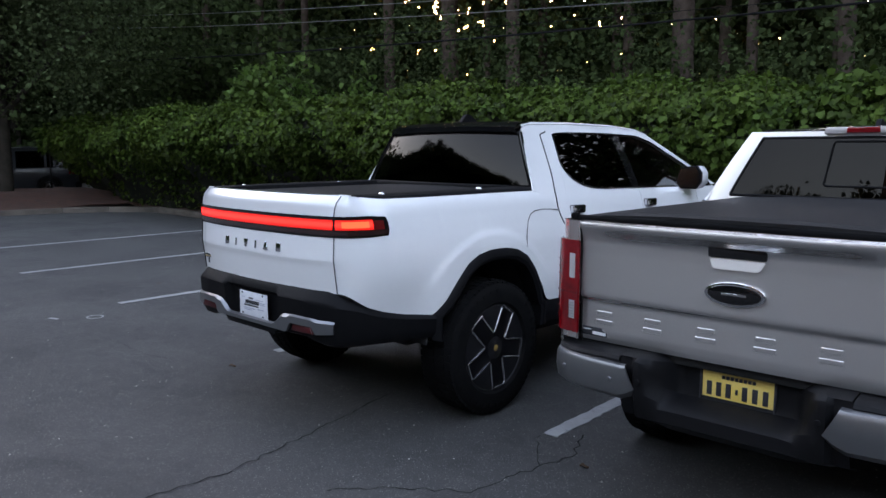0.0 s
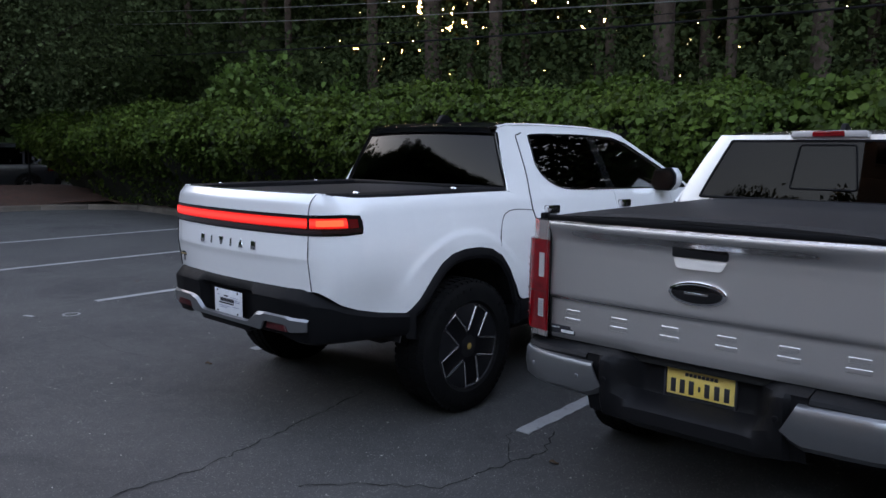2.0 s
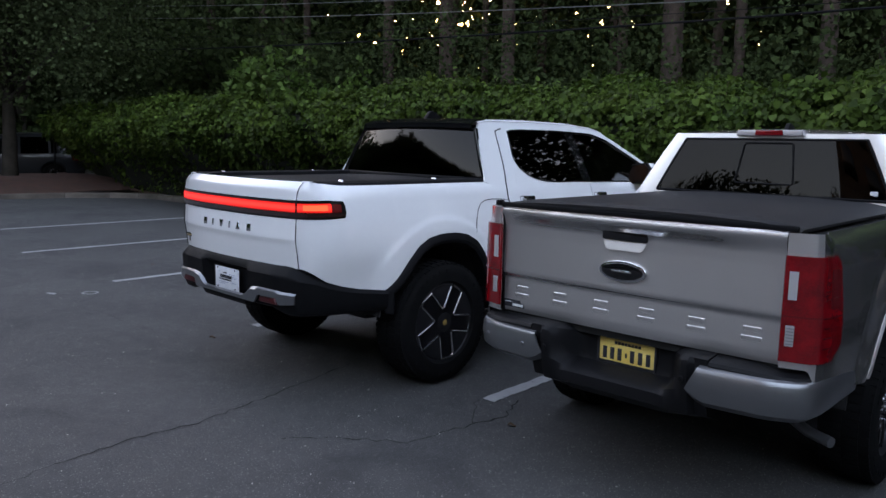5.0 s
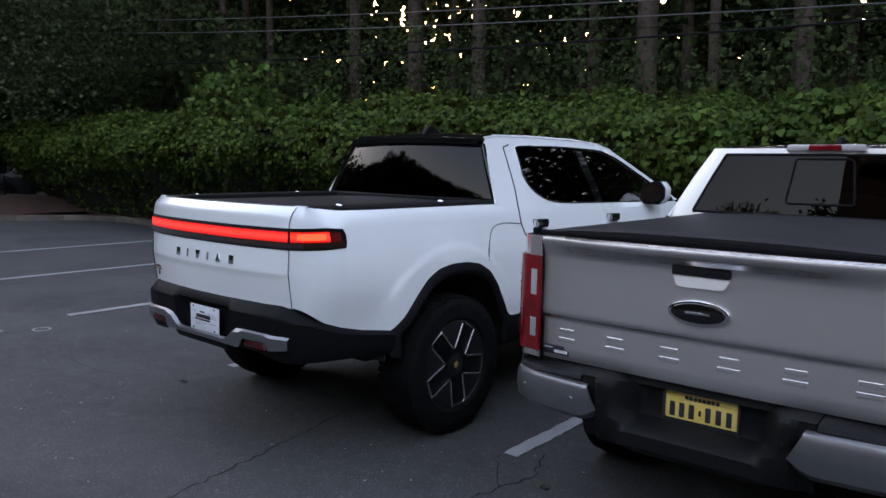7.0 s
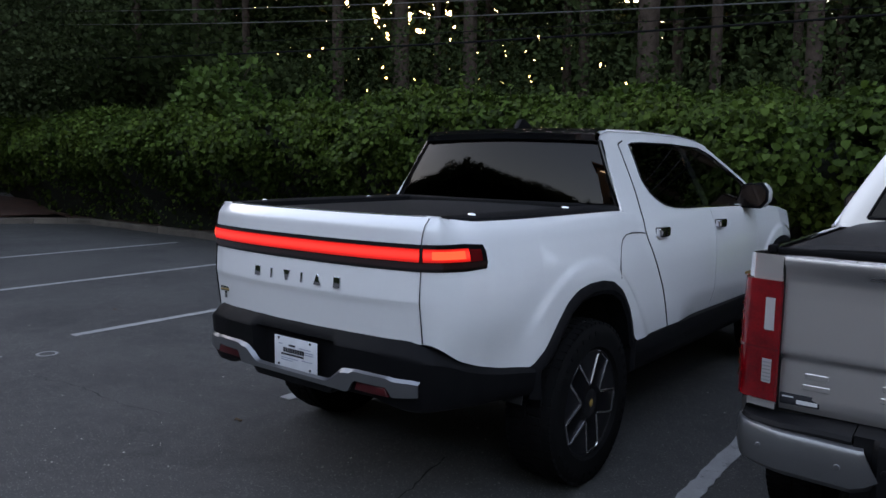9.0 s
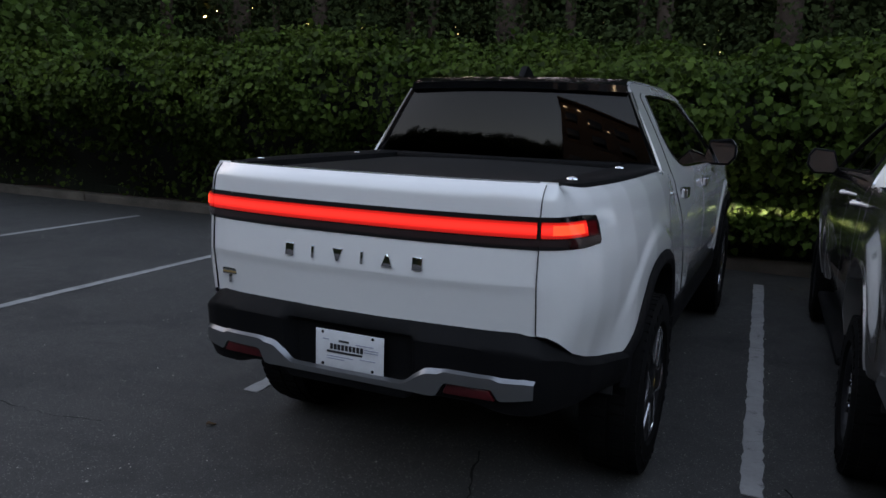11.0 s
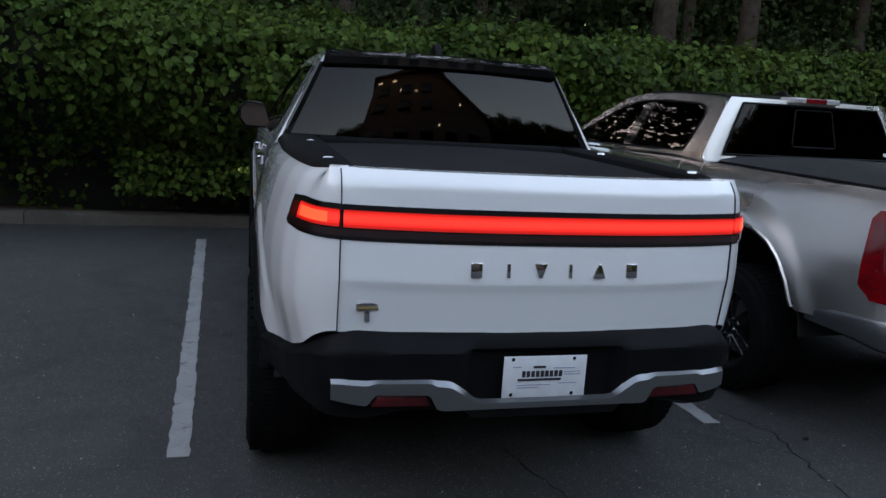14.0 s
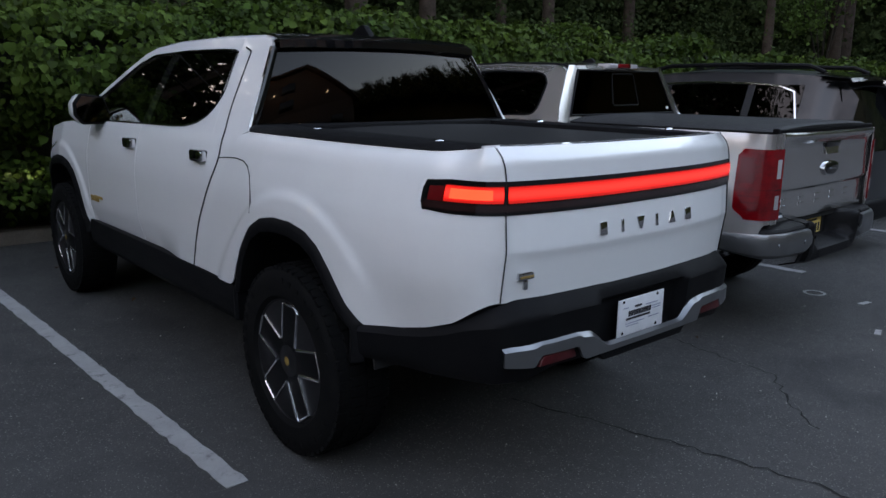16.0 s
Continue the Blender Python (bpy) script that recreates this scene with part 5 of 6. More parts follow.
# bed: rails, folding cover and tie-down bolts
part("bed_floor", box(-.62, .62, .15, 1.66, .95, 1.0, .01), INSIDE, truck)
cover = part("bed_cover", skin(lambda x, y: (x, y, 1.398 + 0.012 * (1 - (x / .64) ** 2)), span(-.645, .645, 0.08), span(.135, 1.60, 0.06), 0.02), SLATTED, truck, "matt black powered bed cover")
part("cover_housing", box(-.66, .66, 1.56, 1.70, 1.36, 1.43, .02), CLAD, truck)
for s in (-1, 1):
    def cap(y, v, s=s):
        o, up = half(max(y, .115), high(y) - .002), high(y) - 1.402
        x, z = ((o + 0.001, 1.398 + up), (o - 0.012, 1.414 + up * .5), (o - 0.04, 1.422), (.69, 1.424), (.668, 1.418), (.655, 1.385))[v]
        return (s * max(x, .655), y, z)
    part("bed_corner", skin(lambda y, v: (s * (half(y, high(y)) * (1 - v) + .69 * v), y + edge_shift(y, high(y)), high(y) - .0005), span(.074, .16, .0108)[::s], [0, .3, .7, 1][::-1], 0.006), WHITE, truck)
    part("bed_rail", skin(cap, span(.151, 1.70, 0.03), range(6), 0.006), CLAD, truck, "black bed rail cap")
    for y in (.403, 1.243):
        b = skin(lambda u, v: (s * .73 + .026 * math.sin(v) * math.cos(u), y + .018 * math.sin(v) * math.sin(u), 1.423 + .012 * math.cos(v)), [k * math.pi / 8 for k in range(16)], [k * math.pi / 10 for k in range(6)], close=True)
        part("tie_down", b, CHROME, truck, "bright round tie-down cap")

# back of the cab, roof, screen, bonnet
SAG = 0.085


def back_glass(u, v):
    z = 1.425 + (1.79 - 1.425) * v
    hx = (.842 - .178 * v) * u
    return (hx, 1.674 + .085 * v - SAG * (1 - u * u) - 0.028 * v * (1 - v), z)


part("rear_window", skin(back_glass, span(-.975, .975, 0.06), span(0.02, .995, 0.07), 0.004), PRIVACY, truck, "large dark tinted rear window")
def back_frame(u, v):
    p = back_glass(u, v)
    return (p[0], p[1] + 0.006, p[2])
for s in (-1, 1):
    def border(k, v, s=s):
        """Black edge of the glass, lapping over the pillar's rear edge."""
        z = 1.40 + .40 * v
        u, dx, dy = ((.955, 0, .004), (.975, 0, -.006), (.99, 0, -.012), (1.0, .001, -.012), (1.0, .002, .012))[k]
        p = back_glass(u * s, (z - 1.425) / .365)
        return (p[0] + s * dx, p[1] + dy, z)
    part("window_frame", skin(border, range(5), span(0, 1, 0.1), 0.004), GLOSSBLACK, truck, "gloss black border of the rear glass")
part("window_sill", skin(back_frame, span(-1, 1, 0.1), [-.06, 0, .06], 0.01), CLAD, truck)
part("spoiler", skin(lambda u, v: (u * (.648 - 0.007 * v), (1.765, 1.722, 1.726, 1.79, 1.90)[v] - (0.075, 0.075, 0.075, 0.06, 0.03)[v] * (1 - u * u), (1.775, 1.795, 1.832, 1.862, 1.872)[v] + 0.012 * (1 - u * u)), span(-1, 1, 0.08), range(5), 0.008), GLOSSBLACK, truck, "gloss black roof spoiler")
part("roof", skin(lambda u, y: (u * .60, y, roofline(y) + 0.008 + 0.024 * (1 - u * u)), span(-1, 1, 0.1), span(1.88, 3.42, 0.06), 0.012), GLOSSBLACK, truck, "gloss black glass roof")
for s in (-1, 1):
    part("roof_edge", skin(lambda v, y: (s * (cab_half(y, roofline(y)) - (0, .012, .035, .05)[v]), y, roofline(y) + (0, .010, .015, .013)[v]), range(4), span(1.80, 3.5, 0.05), 0.006), WHITE, truck)
fin = [(1.84, 1.875), (1.90, 1.94), (1.925, 1.945), (1.96, 1.935), (2.05, 1.885), (2.06, 1.87)]
part("roof_antenna", prism(fin, -.02, .02, "x", 0.008, 2), CLAD, truck, "black shark-fin antenna")
part("windscreen", skin(lambda u, v: (u * (.60 + .2 * v), 3.42 + (4.36 - 3.42) * v + 0.12 * (1 - u * u) * v, roofline(3.42) + .02 + (1.33 - roofline(3.42)) * v + 0.02 * (1 - u * u)), span(-1, 1, 0.1), span(0, 1, 0.1), 0.005), CABGLASS, truck)
part("bonnet", skin(lambda u, y: (u * half(y, high(y)), y, high(y) + 0.035 * (1 - u * u) ** 0.7 if abs(u) < 1 else high(y)), span(-1, 1, 0.08), span(4.34, 5.33, 0.05), 0.008), WHITE, truck)
part("nose", skin(lambda u, v: (u * (.70 - .0 * v), 5.33 + (.03, .075, .085, .08, .06, .0)[v] * (1 - .7 * u * u), (1.1, 1.05, .95, .8, .6, .48)[v] + 0.03 * (1 - u * u) * (v == 0)), span(-1, 1, 0.1), range(6), 0.01), WHITE, truck)
part("front_bumper", box(-.80, .80, 5.05, 5.38, .44, .66, .06, 3), CLAD, truck)
for s in (-1, 1):
    hl = part("headlamp", box(s * .56 - .07, s * .56 + .07, 5.34, 5.385, .80, 1.06, .035, 3), HEADLIT, truck, "lit upright oval headlamp")
part("underbody", box(-.56, .56, .75, 5.2, .42, .66, .05), INSIDE, truck)
part("underbody_side", box(-.80, .80, 1.72, 3.95, .40, .62, .03), INSIDE, truck)
part("bulkhead", box(-.74, .74, 1.72, 1.76, .6, 1.40, .01), INSIDE, truck)
part("firewall", box(-.74, .74, 4.2, 4.3, .6, 1.30, .01), INSIDE, truck)
part("dashboard", box(-.74, .74, 3.95, 4.25, 1.0, 1.28, .06, 3), SEATCLOTH, truck)
part("headliner", box(-.55, .55, 1.95, 3.35, 1.80, 1.83, .01), INSIDE, truck)
for x in (-.38, .38):
    seat(truck, x, 3.02, .75)
for x in (-.4, .4):
    seat(truck, x, 2.02, .75, .66)
wheel_ring = [(-.38 + .18 * math.cos(a), 3.80 + .06 * math.sin(a), 1.18 + .17 * math.sin(a)) for a in (k * math.pi / 12 for k in range(25))]
part("steering_wheel", tube(wheel_ring, .014, 6, caps=False), SEATCLOTH, truck)
for s in (-1, 1):
    part("inner_side", skin(lambda y, z: (s * (.84 if z < 1.3 else .80), y, z), span(1.75, 4.25, 0.3), span(.6, 1.34, 0.15), 0.01), INSIDE, truck)
    part("bed_wall", box(s * .64 - .02, s * .64 + .02, .14, 1.70, .95, 1.39, .005), INSIDE, truck)

for s in (-1, 1):
    spot = bpy.data.lights.new("headlamp_beam", "SPOT")
    spot.energy, spot.color, spot.spot_size, spot.spot_blend, spot.shadow_soft_size = HEAD if s > 0 else HEAD * 0.2, (1.0, 0.96, 0.85), radians(72 if s > 0 else 26), 0.5, 0.003
    new("headlamp_beam", spot).matrix_world = look((s * .56, 5.42, .93), (1.25 if s > 0 else -0.95, 6.5, .70))
    # two hidden plates, added to leave a slit that thins the beam
    for z0, z1 in ((.9202, .99), (.86, .9172)):
        part("beam_mask", box(s * .56 - .08, s * .56 + .08, 5.47, 5.474, z0, z1, 0), GAP, truck, "hidden dark plate added to cut the headlamp beam to a strip")

# ---- silver mid-size pickup ----
ford = tagged(empty("pickup_truck"), "silver pickup with a black soft bed cover and red tail lamps", "pickup truck", "parked vehicles")
F_BACK, F_FRONT, F_TYRE = 1.11, 4.33, 0.39

f_plan = curve((-.012, .722), (-.006, .745), (.004, .79), (.018, .828), (.045, .853), (.1, .868), (.2, .884), (.45, .895), (1.1, .905), (1.7, .90), (2.5, .895), (3.4, .90), (4.0, .91), (4.4, .91), (4.75, .87), (5.0, .76), (5.1, .65), soft=0.003)
f_waist = curve((.42, -.07), (.55, -.03), (.7, -.006), (.85, 0), (1.0, 0), (1.12, -.012), (1.22, -.022), (1.30, -.034), (1.34, -.05), (1.36, -.075), soft=0.015)


def f_half(y, z):
    d = math.hypot(y - F_BACK, (z - 0.42) * 0.9), math.hypot(y - F_FRONT, (z - 0.42) * 0.9)
    flare = sum(0.03 * smoothstep(0.72, 0.60, q) for q in d)
    dent = -0.014 * math.exp(-((z - 0.80) / 0.09) ** 2) * smoothstep(1.65, 1.9, y) * smoothstep(3.9, 3.6, y)
    return f_plan(y) + f_waist(z) * smoothstep(0.0, 0.2, y) + flare + dent


f_low = curve((-.01, .80), (.02, .80), (.06, .69), (.12, .665), (.57, .655), (.59, .68), (.64, .79), (.72, .90), (.82, .98), (.95, 1.03), (1.11, 1.045), (1.27, 1.03), (1.40, .98), (1.50, .90), (1.57, .79), (1.62, .66), (1.64, .54), (1.67, .50), (2.5, .48), (3.75, .48),
              (3.78, .52), (3.83, .68), (3.91, .82), (4.02, .93), (4.16, 1.0), (4.33, 1.02), (4.5, 1.0), (4.64, .93), (4.75, .82), (4.82, .68), (4.86, .56), (5.1, .55), soft=0.006)
f_high = curve((-.01, 1.352), (1.60, 1.352), (1.70, 1.365), (2.0, 1.372), (3.5, 1.33), (3.7, 1.30), (4.6, 1.2), (5.0, 1.1), (5.1, 1.02), soft=0.02)
f_roof = curve((1.60, 1.36), (1.652, 1.37), (1.69, 1.55), (1.730, 1.73), (1.775, 1.765), (1.9, 1.782), (2.4, 1.795), (2.8, 1.785), (3.05, 1.74), (3.3, 1.62), (3.6, 1.44), (3.82, 1.31), soft=0.02)
f_win_low = curve((1.87, 1.50), (1.88, 1.44), (1.91, 1.408), (1.97, 1.398), (3.65, 1.345), soft=0.02)
f_win_high = curve((1.87, 1.60), (1.885, 1.66), (1.92, 1.70), (2.0, 1.722), (2.5, 1.735), (2.85, 1.715), (3.1, 1.635), (3.65, 1.35), soft=0.03)


def f_cab(y, z):
    t = (z - 1.36) / 0.42
    return f_half(min(max(y, 1.9), 3.6), 1.34) + 0.02 - 0.205 * t - 0.03 * t * t


def f_panel(e0, e1, s, step=0.025, rows=24):
    es = span(e0, e1, step) + (span(e0, .05, .004) if e0 < 0 else [])
    for a, b in ((0.0, .1), (.56, .66), (1.55, 1.68), (3.75, 3.85), (4.8, 4.88)):
        if a >= e0 and b <= e1:
            es += span(a, b, 0.007)
    es = sorted(set(round(e, 4) for e in es))
    def at(e, v):
        z = f_low(e) + (f_high(e) - f_low(e)) * v
        return (s * f_half(e, z), e, z)
    return skin(at, es[::s], [k / rows for k in range(rows + 1)], 0.006)


for s in (-1, 1):
    part("bedside", f_panel(-.012, 1.625, s), SILVER, ford)
    part("cab_corner", f_panel(1.633, 1.88, s), SILVER, ford)
    rd = part("door", f_panel(1.886, 2.66, s), SILVER, ford)
    fd = part("door", f_panel(2.666, 3.68, s), SILVER, ford)
    part("fender", f_panel(3.686, 5.1, s), SILVER, ford)
    for d, y in ((rd, 2.0), (fd, 2.78)):
        x = f_half(y, 1.22)
        part("door_handle", tube([(s * (x - .005), y - .01, 1.225), (s * (x + .035), y + .01, 1.228), (s * (x + .035), y + .16, 1.222), (s * (x - .005), y + .185, 1.22)], [.012, .014, .014, .012], 8), SILVER, d)
        part("handle_cup", box(s * x - .004, s * x + .004, y + .02, y + .15, 1.20, 1.25, .003), GAP, d)
    def f_rail(e, v, s=s):
        z0 = f_win_high(e) if e > 1.87 else f_high(e) - .004
        z = z0 + (max(f_roof(e), z0 + 0.004) - z0) * v
        return (s * f_cab(e, z), e, z)
    def f_below(e, v, s=s):
        z0, z1 = f_high(e) - .004, max(f_win_low(e), f_high(e))
        return (s * f_cab(e, z0 + (z1 - z0) * v), e, z0 + (z1 - z0) * v)
    part("rear_pillar", skin(f_rail, span(1.602, 1.87, 0.012)[::s], [k / 12 for k in range(13)], 0.012), SILVER, ford)
    part("roof_rail", skin(f_rail, ([1.871, 1.88, 1.89, 1.905, 1.92] + span(1.94, 3.80, 0.03))[::s], [k / 6 for k in range(7)], 0.012), SILVER, ford)
    part("window_base", skin(f_below, ([1.871, 1.88, 1.89, 1.905, 1.92] + span(1.94, 3.66, 0.03))[::s], [k / 6 for k in range(7)], 0.01), SILVER, ford)
    def f_pane(e, v, s=s, inset=0.008):
        z = f_win_low(e) + max(0, f_win_high(e) - f_win_low(e)) * v
        return (s * (f_cab(e, z) - inset), e, z)
    part("window", skin(f_pane, ([1.871, 1.88, 1.89, 1.905, 1.92] + span(1.94, 2.62, 0.03))[::s], [k / 8 for k in range(9)], 0.004), PRIVACY, ford, "dark tinted rear door window")
    part("window", skin(f_pane, span(2.72, 3.64, 0.03)[::s], [k / 8 for k in range(9)], 0.004), CABGLASS, ford, "lightly tinted front door window")
    part("window_post", skin(lambda e, v: f_pane(e, v, inset=0.004), span(2.61, 2.73, 0.04)[::s], [k / 8 for k in range(9)], 0.01), GLOSSBLACK, ford)
    ring = [f_pane(e, 0.0, inset=0.0) for e in [1.88, 1.9] + span(1.93, 3.64, 0.05)] + [f_pane(e, 1.0, inset=0.0) for e in span(3.64, 1.93, 0.05) + [1.9, 1.88]]
    part("window_trim", tube(ring + ring[:1], 0.008, 5, caps=False), CLAD, ford)
    for hub, a0, a1 in ((F_BACK, .58, 1.64), (F_FRONT, 3.77, 4.865)):
        ys = sorted(set(span(a0, a1, 0.025) + span(a0, a0 + .09, .01) + span(a1 - .09, a1, .01)))
        edge = [(y, f_low(y)) for y in ys]
        def f_lip(i, v, edge=edge, hub=hub, s=s):
            y, z = edge[i]
            away = Vector((y - hub, z - 0.42)).normalized()
            off, out = ((0.01, 0.0), (0.0, 0.008), (-0.014, 0.006), (-0.016, -0.08))[v]
            return (s * (f_half(y, z) + out), y + away.x * off, z + away.y * off)
        part("arch_lip", skin(f_lip, range(len(edge)), range(4), 0.003), SILVER, ford)
        part("arch_liner", skin(lambda a, x, hub=hub, s=s: (s * x, hub + .53 * math.cos(a), .40 + .61 * math.sin(a)), [math.pi * k / 20 for k in range(1, 20)], [.5, .65, .84], .01), INSIDE, ford)
    part("running_board", box(s * .80 - .12, s * .80 + .12, 1.75, 3.65, .33, .385, .02, 2), CLAD, ford, "black side step")
    groove([(s * f_half(y, z), y, z) for y, z in ((1.47, 1.09), (1.47, 1.22), (1.482, 1.235), (1.59, 1.235), (1.6, 1.22), (1.6, 1.09), (1.59, 1.08), (1.482, 1.08), (1.47, 1.09))], .004, ford, (s, 0, 0), "fuel_door_seam")
    wheel(ford, s * .80, F_BACK, s, F_TYRE, .255, .235, "six")
    wheel(ford, s * .80, F_FRONT, s, F_TYRE, .255, .235, "six")
    mirror(ford, s * 1.0, 3.42, 1.40, s, SILVER, .22, .19)

# tailgate: crowned top, handle recess, crease and raised letter bars
f_prof = curve((.79, .026), (.82, .018), (.85, .014), (.984, .016), (1.004, .001), (1.02, -.001), (1.21, .004), (1.262, .003), (1.285, -.002), (1.325, -.017), (1.343, -.0185), (1.350, -.011), (1.356, .008), soft=0.003)


def f_gate(x, z):
    spoil = smoothstep(1.26, 1.335, z) * smoothstep(.70, .40, abs(x)) * 0.030
    return f_prof(z) - spoil + 0.016 * (abs(x) / .72) ** 2.4 - 0.012


part("tailgate", skin(lambda x, z: (x, f_gate(x, z), z), span(-.722, .722, 0.03), span(.80, 1.355, 0.0085), 0.02), SILVER, ford)
part("tailgate_back", box(-.73, .73, .03, .06, .76, 1.35, .004), GAP, ford)
fh = part("tailgate_handle", prism([(-.115, 1.245), (.115, 1.245), (.118, 1.288), (.112, 1.296), (-.112, 1.296), (-.118, 1.288)], f_gate(0, 1.27) - .010, f_gate(0, 1.27) + .03, "y", .006, 2), GLOSSBLACK, ford, "black tailgate handle")
part("handle_recess", skin(lambda u, v: (u * (.084 + .028 * math.sqrt(v)), f_gate(0, 1.22) - .013 + .0105 * v, 1.200 + .046 * v), span(-1, 1, .1), [0, .06, .2, .45, .7, 1], .006), SILVER, ford, "bright handle recess")
def oval(rx, rz, y0, y1, n=36, cz=1.103):
    return prism([(rx * math.cos(2 * math.pi * k / n), cz + rz * math.sin(2 * math.pi * k / n)) for k in range(n)], y0, y1, "y", .004, 2)
gy = f_gate(0, 1.1)
ov = part("maker_badge", oval(.122, .050, gy - .016, gy + .01), CHROME, ford, "plain oval badge with a bright rim")
part("badge_face", oval(.108, .040, gy - .020, gy - .01), GLOSSBLACK, ov, "dark badge face")
part("badge_mark", box(-.05, .05, gy - .0225, gy - .018, 1.098, 1.108, .003), CHROME, ov)
for x in (-.60, -.36, -.12, .12, .36, .60):
    for z, w in ((.893, .054), (.933, .047)):
        bm = skin(lambda u, v: (x + w * u, f_gate(x + w * u, z + .014 * v) + .004 - .0065 * smoothstep(1, .72, abs(u)) * smoothstep(1, .55, abs(v)), z + .014 * v), span(-1, 1, .125), span(-1, 1, .1))
        part("raised_bar", bm, SILVER, ford, "plain embossed bar in place of a pressed letter", sharp=60)
st = part("sticker", box(-.715, -.585, f_gate(-.65, .84) - .003, f_gate(-.65, .84) + .004, .822, .862, .001), INK, ford, "small black dealer sticker with a white bar")
part("sticker_bar", box(-.66, -.592, f_gate(-.65, .84) - .0045, f_gate(-.65, .84), .828, .842, 0), INKWHITE, st)
part("sticker_bar", box(-.708, -.67, f_gate(-.65, .84) - .0045, f_gate(-.65, .84), .848, .852, 0), INKWHITE, st)

for s in (-1, 1):
    # tail lamps wrap the corners
    def f_lens(u, v, out=0.012, z0=.83, z1=1.262, e1=.20):
        z = z0 + (z1 - z0) * v
        e = -.012 + (e1 + .012) * u * (1 - 0.34 * smoothstep(0.16, 0.0, v) - 0.16 * smoothstep(0.9, 1.0, v))
        return Vector((s * (f_half(e, z) + out * min(1, u * 5)), e - .004 - out * 0.6 * (1 - u), z))
    way = 1 if s > 0 else -1
    us = [(k / 26) ** 2.2 for k in range(27)][::way]
    tl = part("tail_lamp", skin(f_lens, us, span(0, 1, .05), .012), REDLENS, ford, "tall red tail lamp with clear inserts")
    for z0, z1 in ((1.085, 1.20), (.895, .98)):
        lo, hi = (z0 - .83) / .432, (z1 - .83) / .432
        part("clear_insert", skin(lambda u, v: f_lens(u, v, .0165), [(0.024 + 0.032 * k / 6) for k in range(7)][::way], span(lo, hi, .05), .004), CLEARLENS, tl, "clear reversing lens")
    for k in range(6):
        zr = .165 + .03 * k
        part("lens_rib", skin(lambda u, v: f_lens(u, v, .0185), [(0.025 + 0.030 * j / 6) for j in range(7)][::way], [zr, zr + .009], .003), SATIN, tl)
    part("lens_rib", skin(lambda u, v: f_lens(u, v, .0165), us[1:-1], span(.425, .44, .008), .004), REDDARK, tl)
    part("lens_rib", skin(lambda u, v: f_lens(u, v, .0155), [0.48 + 0.42 * k / 8 for k in range(9)][::way], span(.52, .88, .06), .004), REDDARK, tl)
    for zr in (.14, .24, .33, .60, .68, .76):
        part("lens_rib", skin(lambda u, v: f_lens(u, v, .0175), [0.30 + 0.55 * k / 8 for k in range(9)][::way], [zr, zr + .012], .004), REDDARK, tl)
    groove([(s * .7235, f_gate(.72, z) - .002, z) for z in span(.80, 1.352, .04)], .007, ford, Vector((s * .3, -.95, 0)), "tailgate_seam")

# rear bumper: black step, silver end caps, plate recess
fb_plan = curve((0, -.115), (.45, -.11), (.70, -.085), (.82, -.03), (.87, .06), (.895, .2), (.90, .34), soft=0.02)
def cap_track(n=26):
    pts = [(x, fb_plan(x)) for x in span(.40, .82, .03)]
    return pts + [(.84, -.005), (.86, .04), (.872, .10), (.88, .18), (.884, .28), (.885, .40), (.885, .52)]
STEP_SIDE = ((.09, .792), (.0, .790), (-.085, .780), (-.108, .770), (-.114, .752), (-.110, .70), (-.104, .64), (-.094, .575), (-.07, .525), (.03, .49))
STEP_MID = ((.09, .778), (.078, .772), (.074, .755), (.072, .70), (.070, .645), (.058, .622), (-.075, .598), (-.094, .588), (-.098, .54), (-.02, .49))


def bumper_middle(x, v):
    k = smoothstep(.225, .37, abs(x))
    a, b = STEP_MID[v], STEP_SIDE[v]
    y, z = a[0] + (b[0] - a[0]) * k, a[1] + (b[1] - a[1]) * k
    back = .03 * smoothstep(.375, .40, abs(x)) * (v > 2)
    return (x, y + (fb_plan(abs(x)) + .115) * k * (v < 8) + back, z)


def step_pad(x, v, s=1):
    y, z = ((.09, .790), (.0, .787), (-.06, .780), (-.082, .772), (-.088, .763), (-.084, .752), (.02, .750))[v]
    edge = fb_plan(x) + .115
    return (s * x, min(y + edge, .09), z - .012 * smoothstep(.5, .85, x))


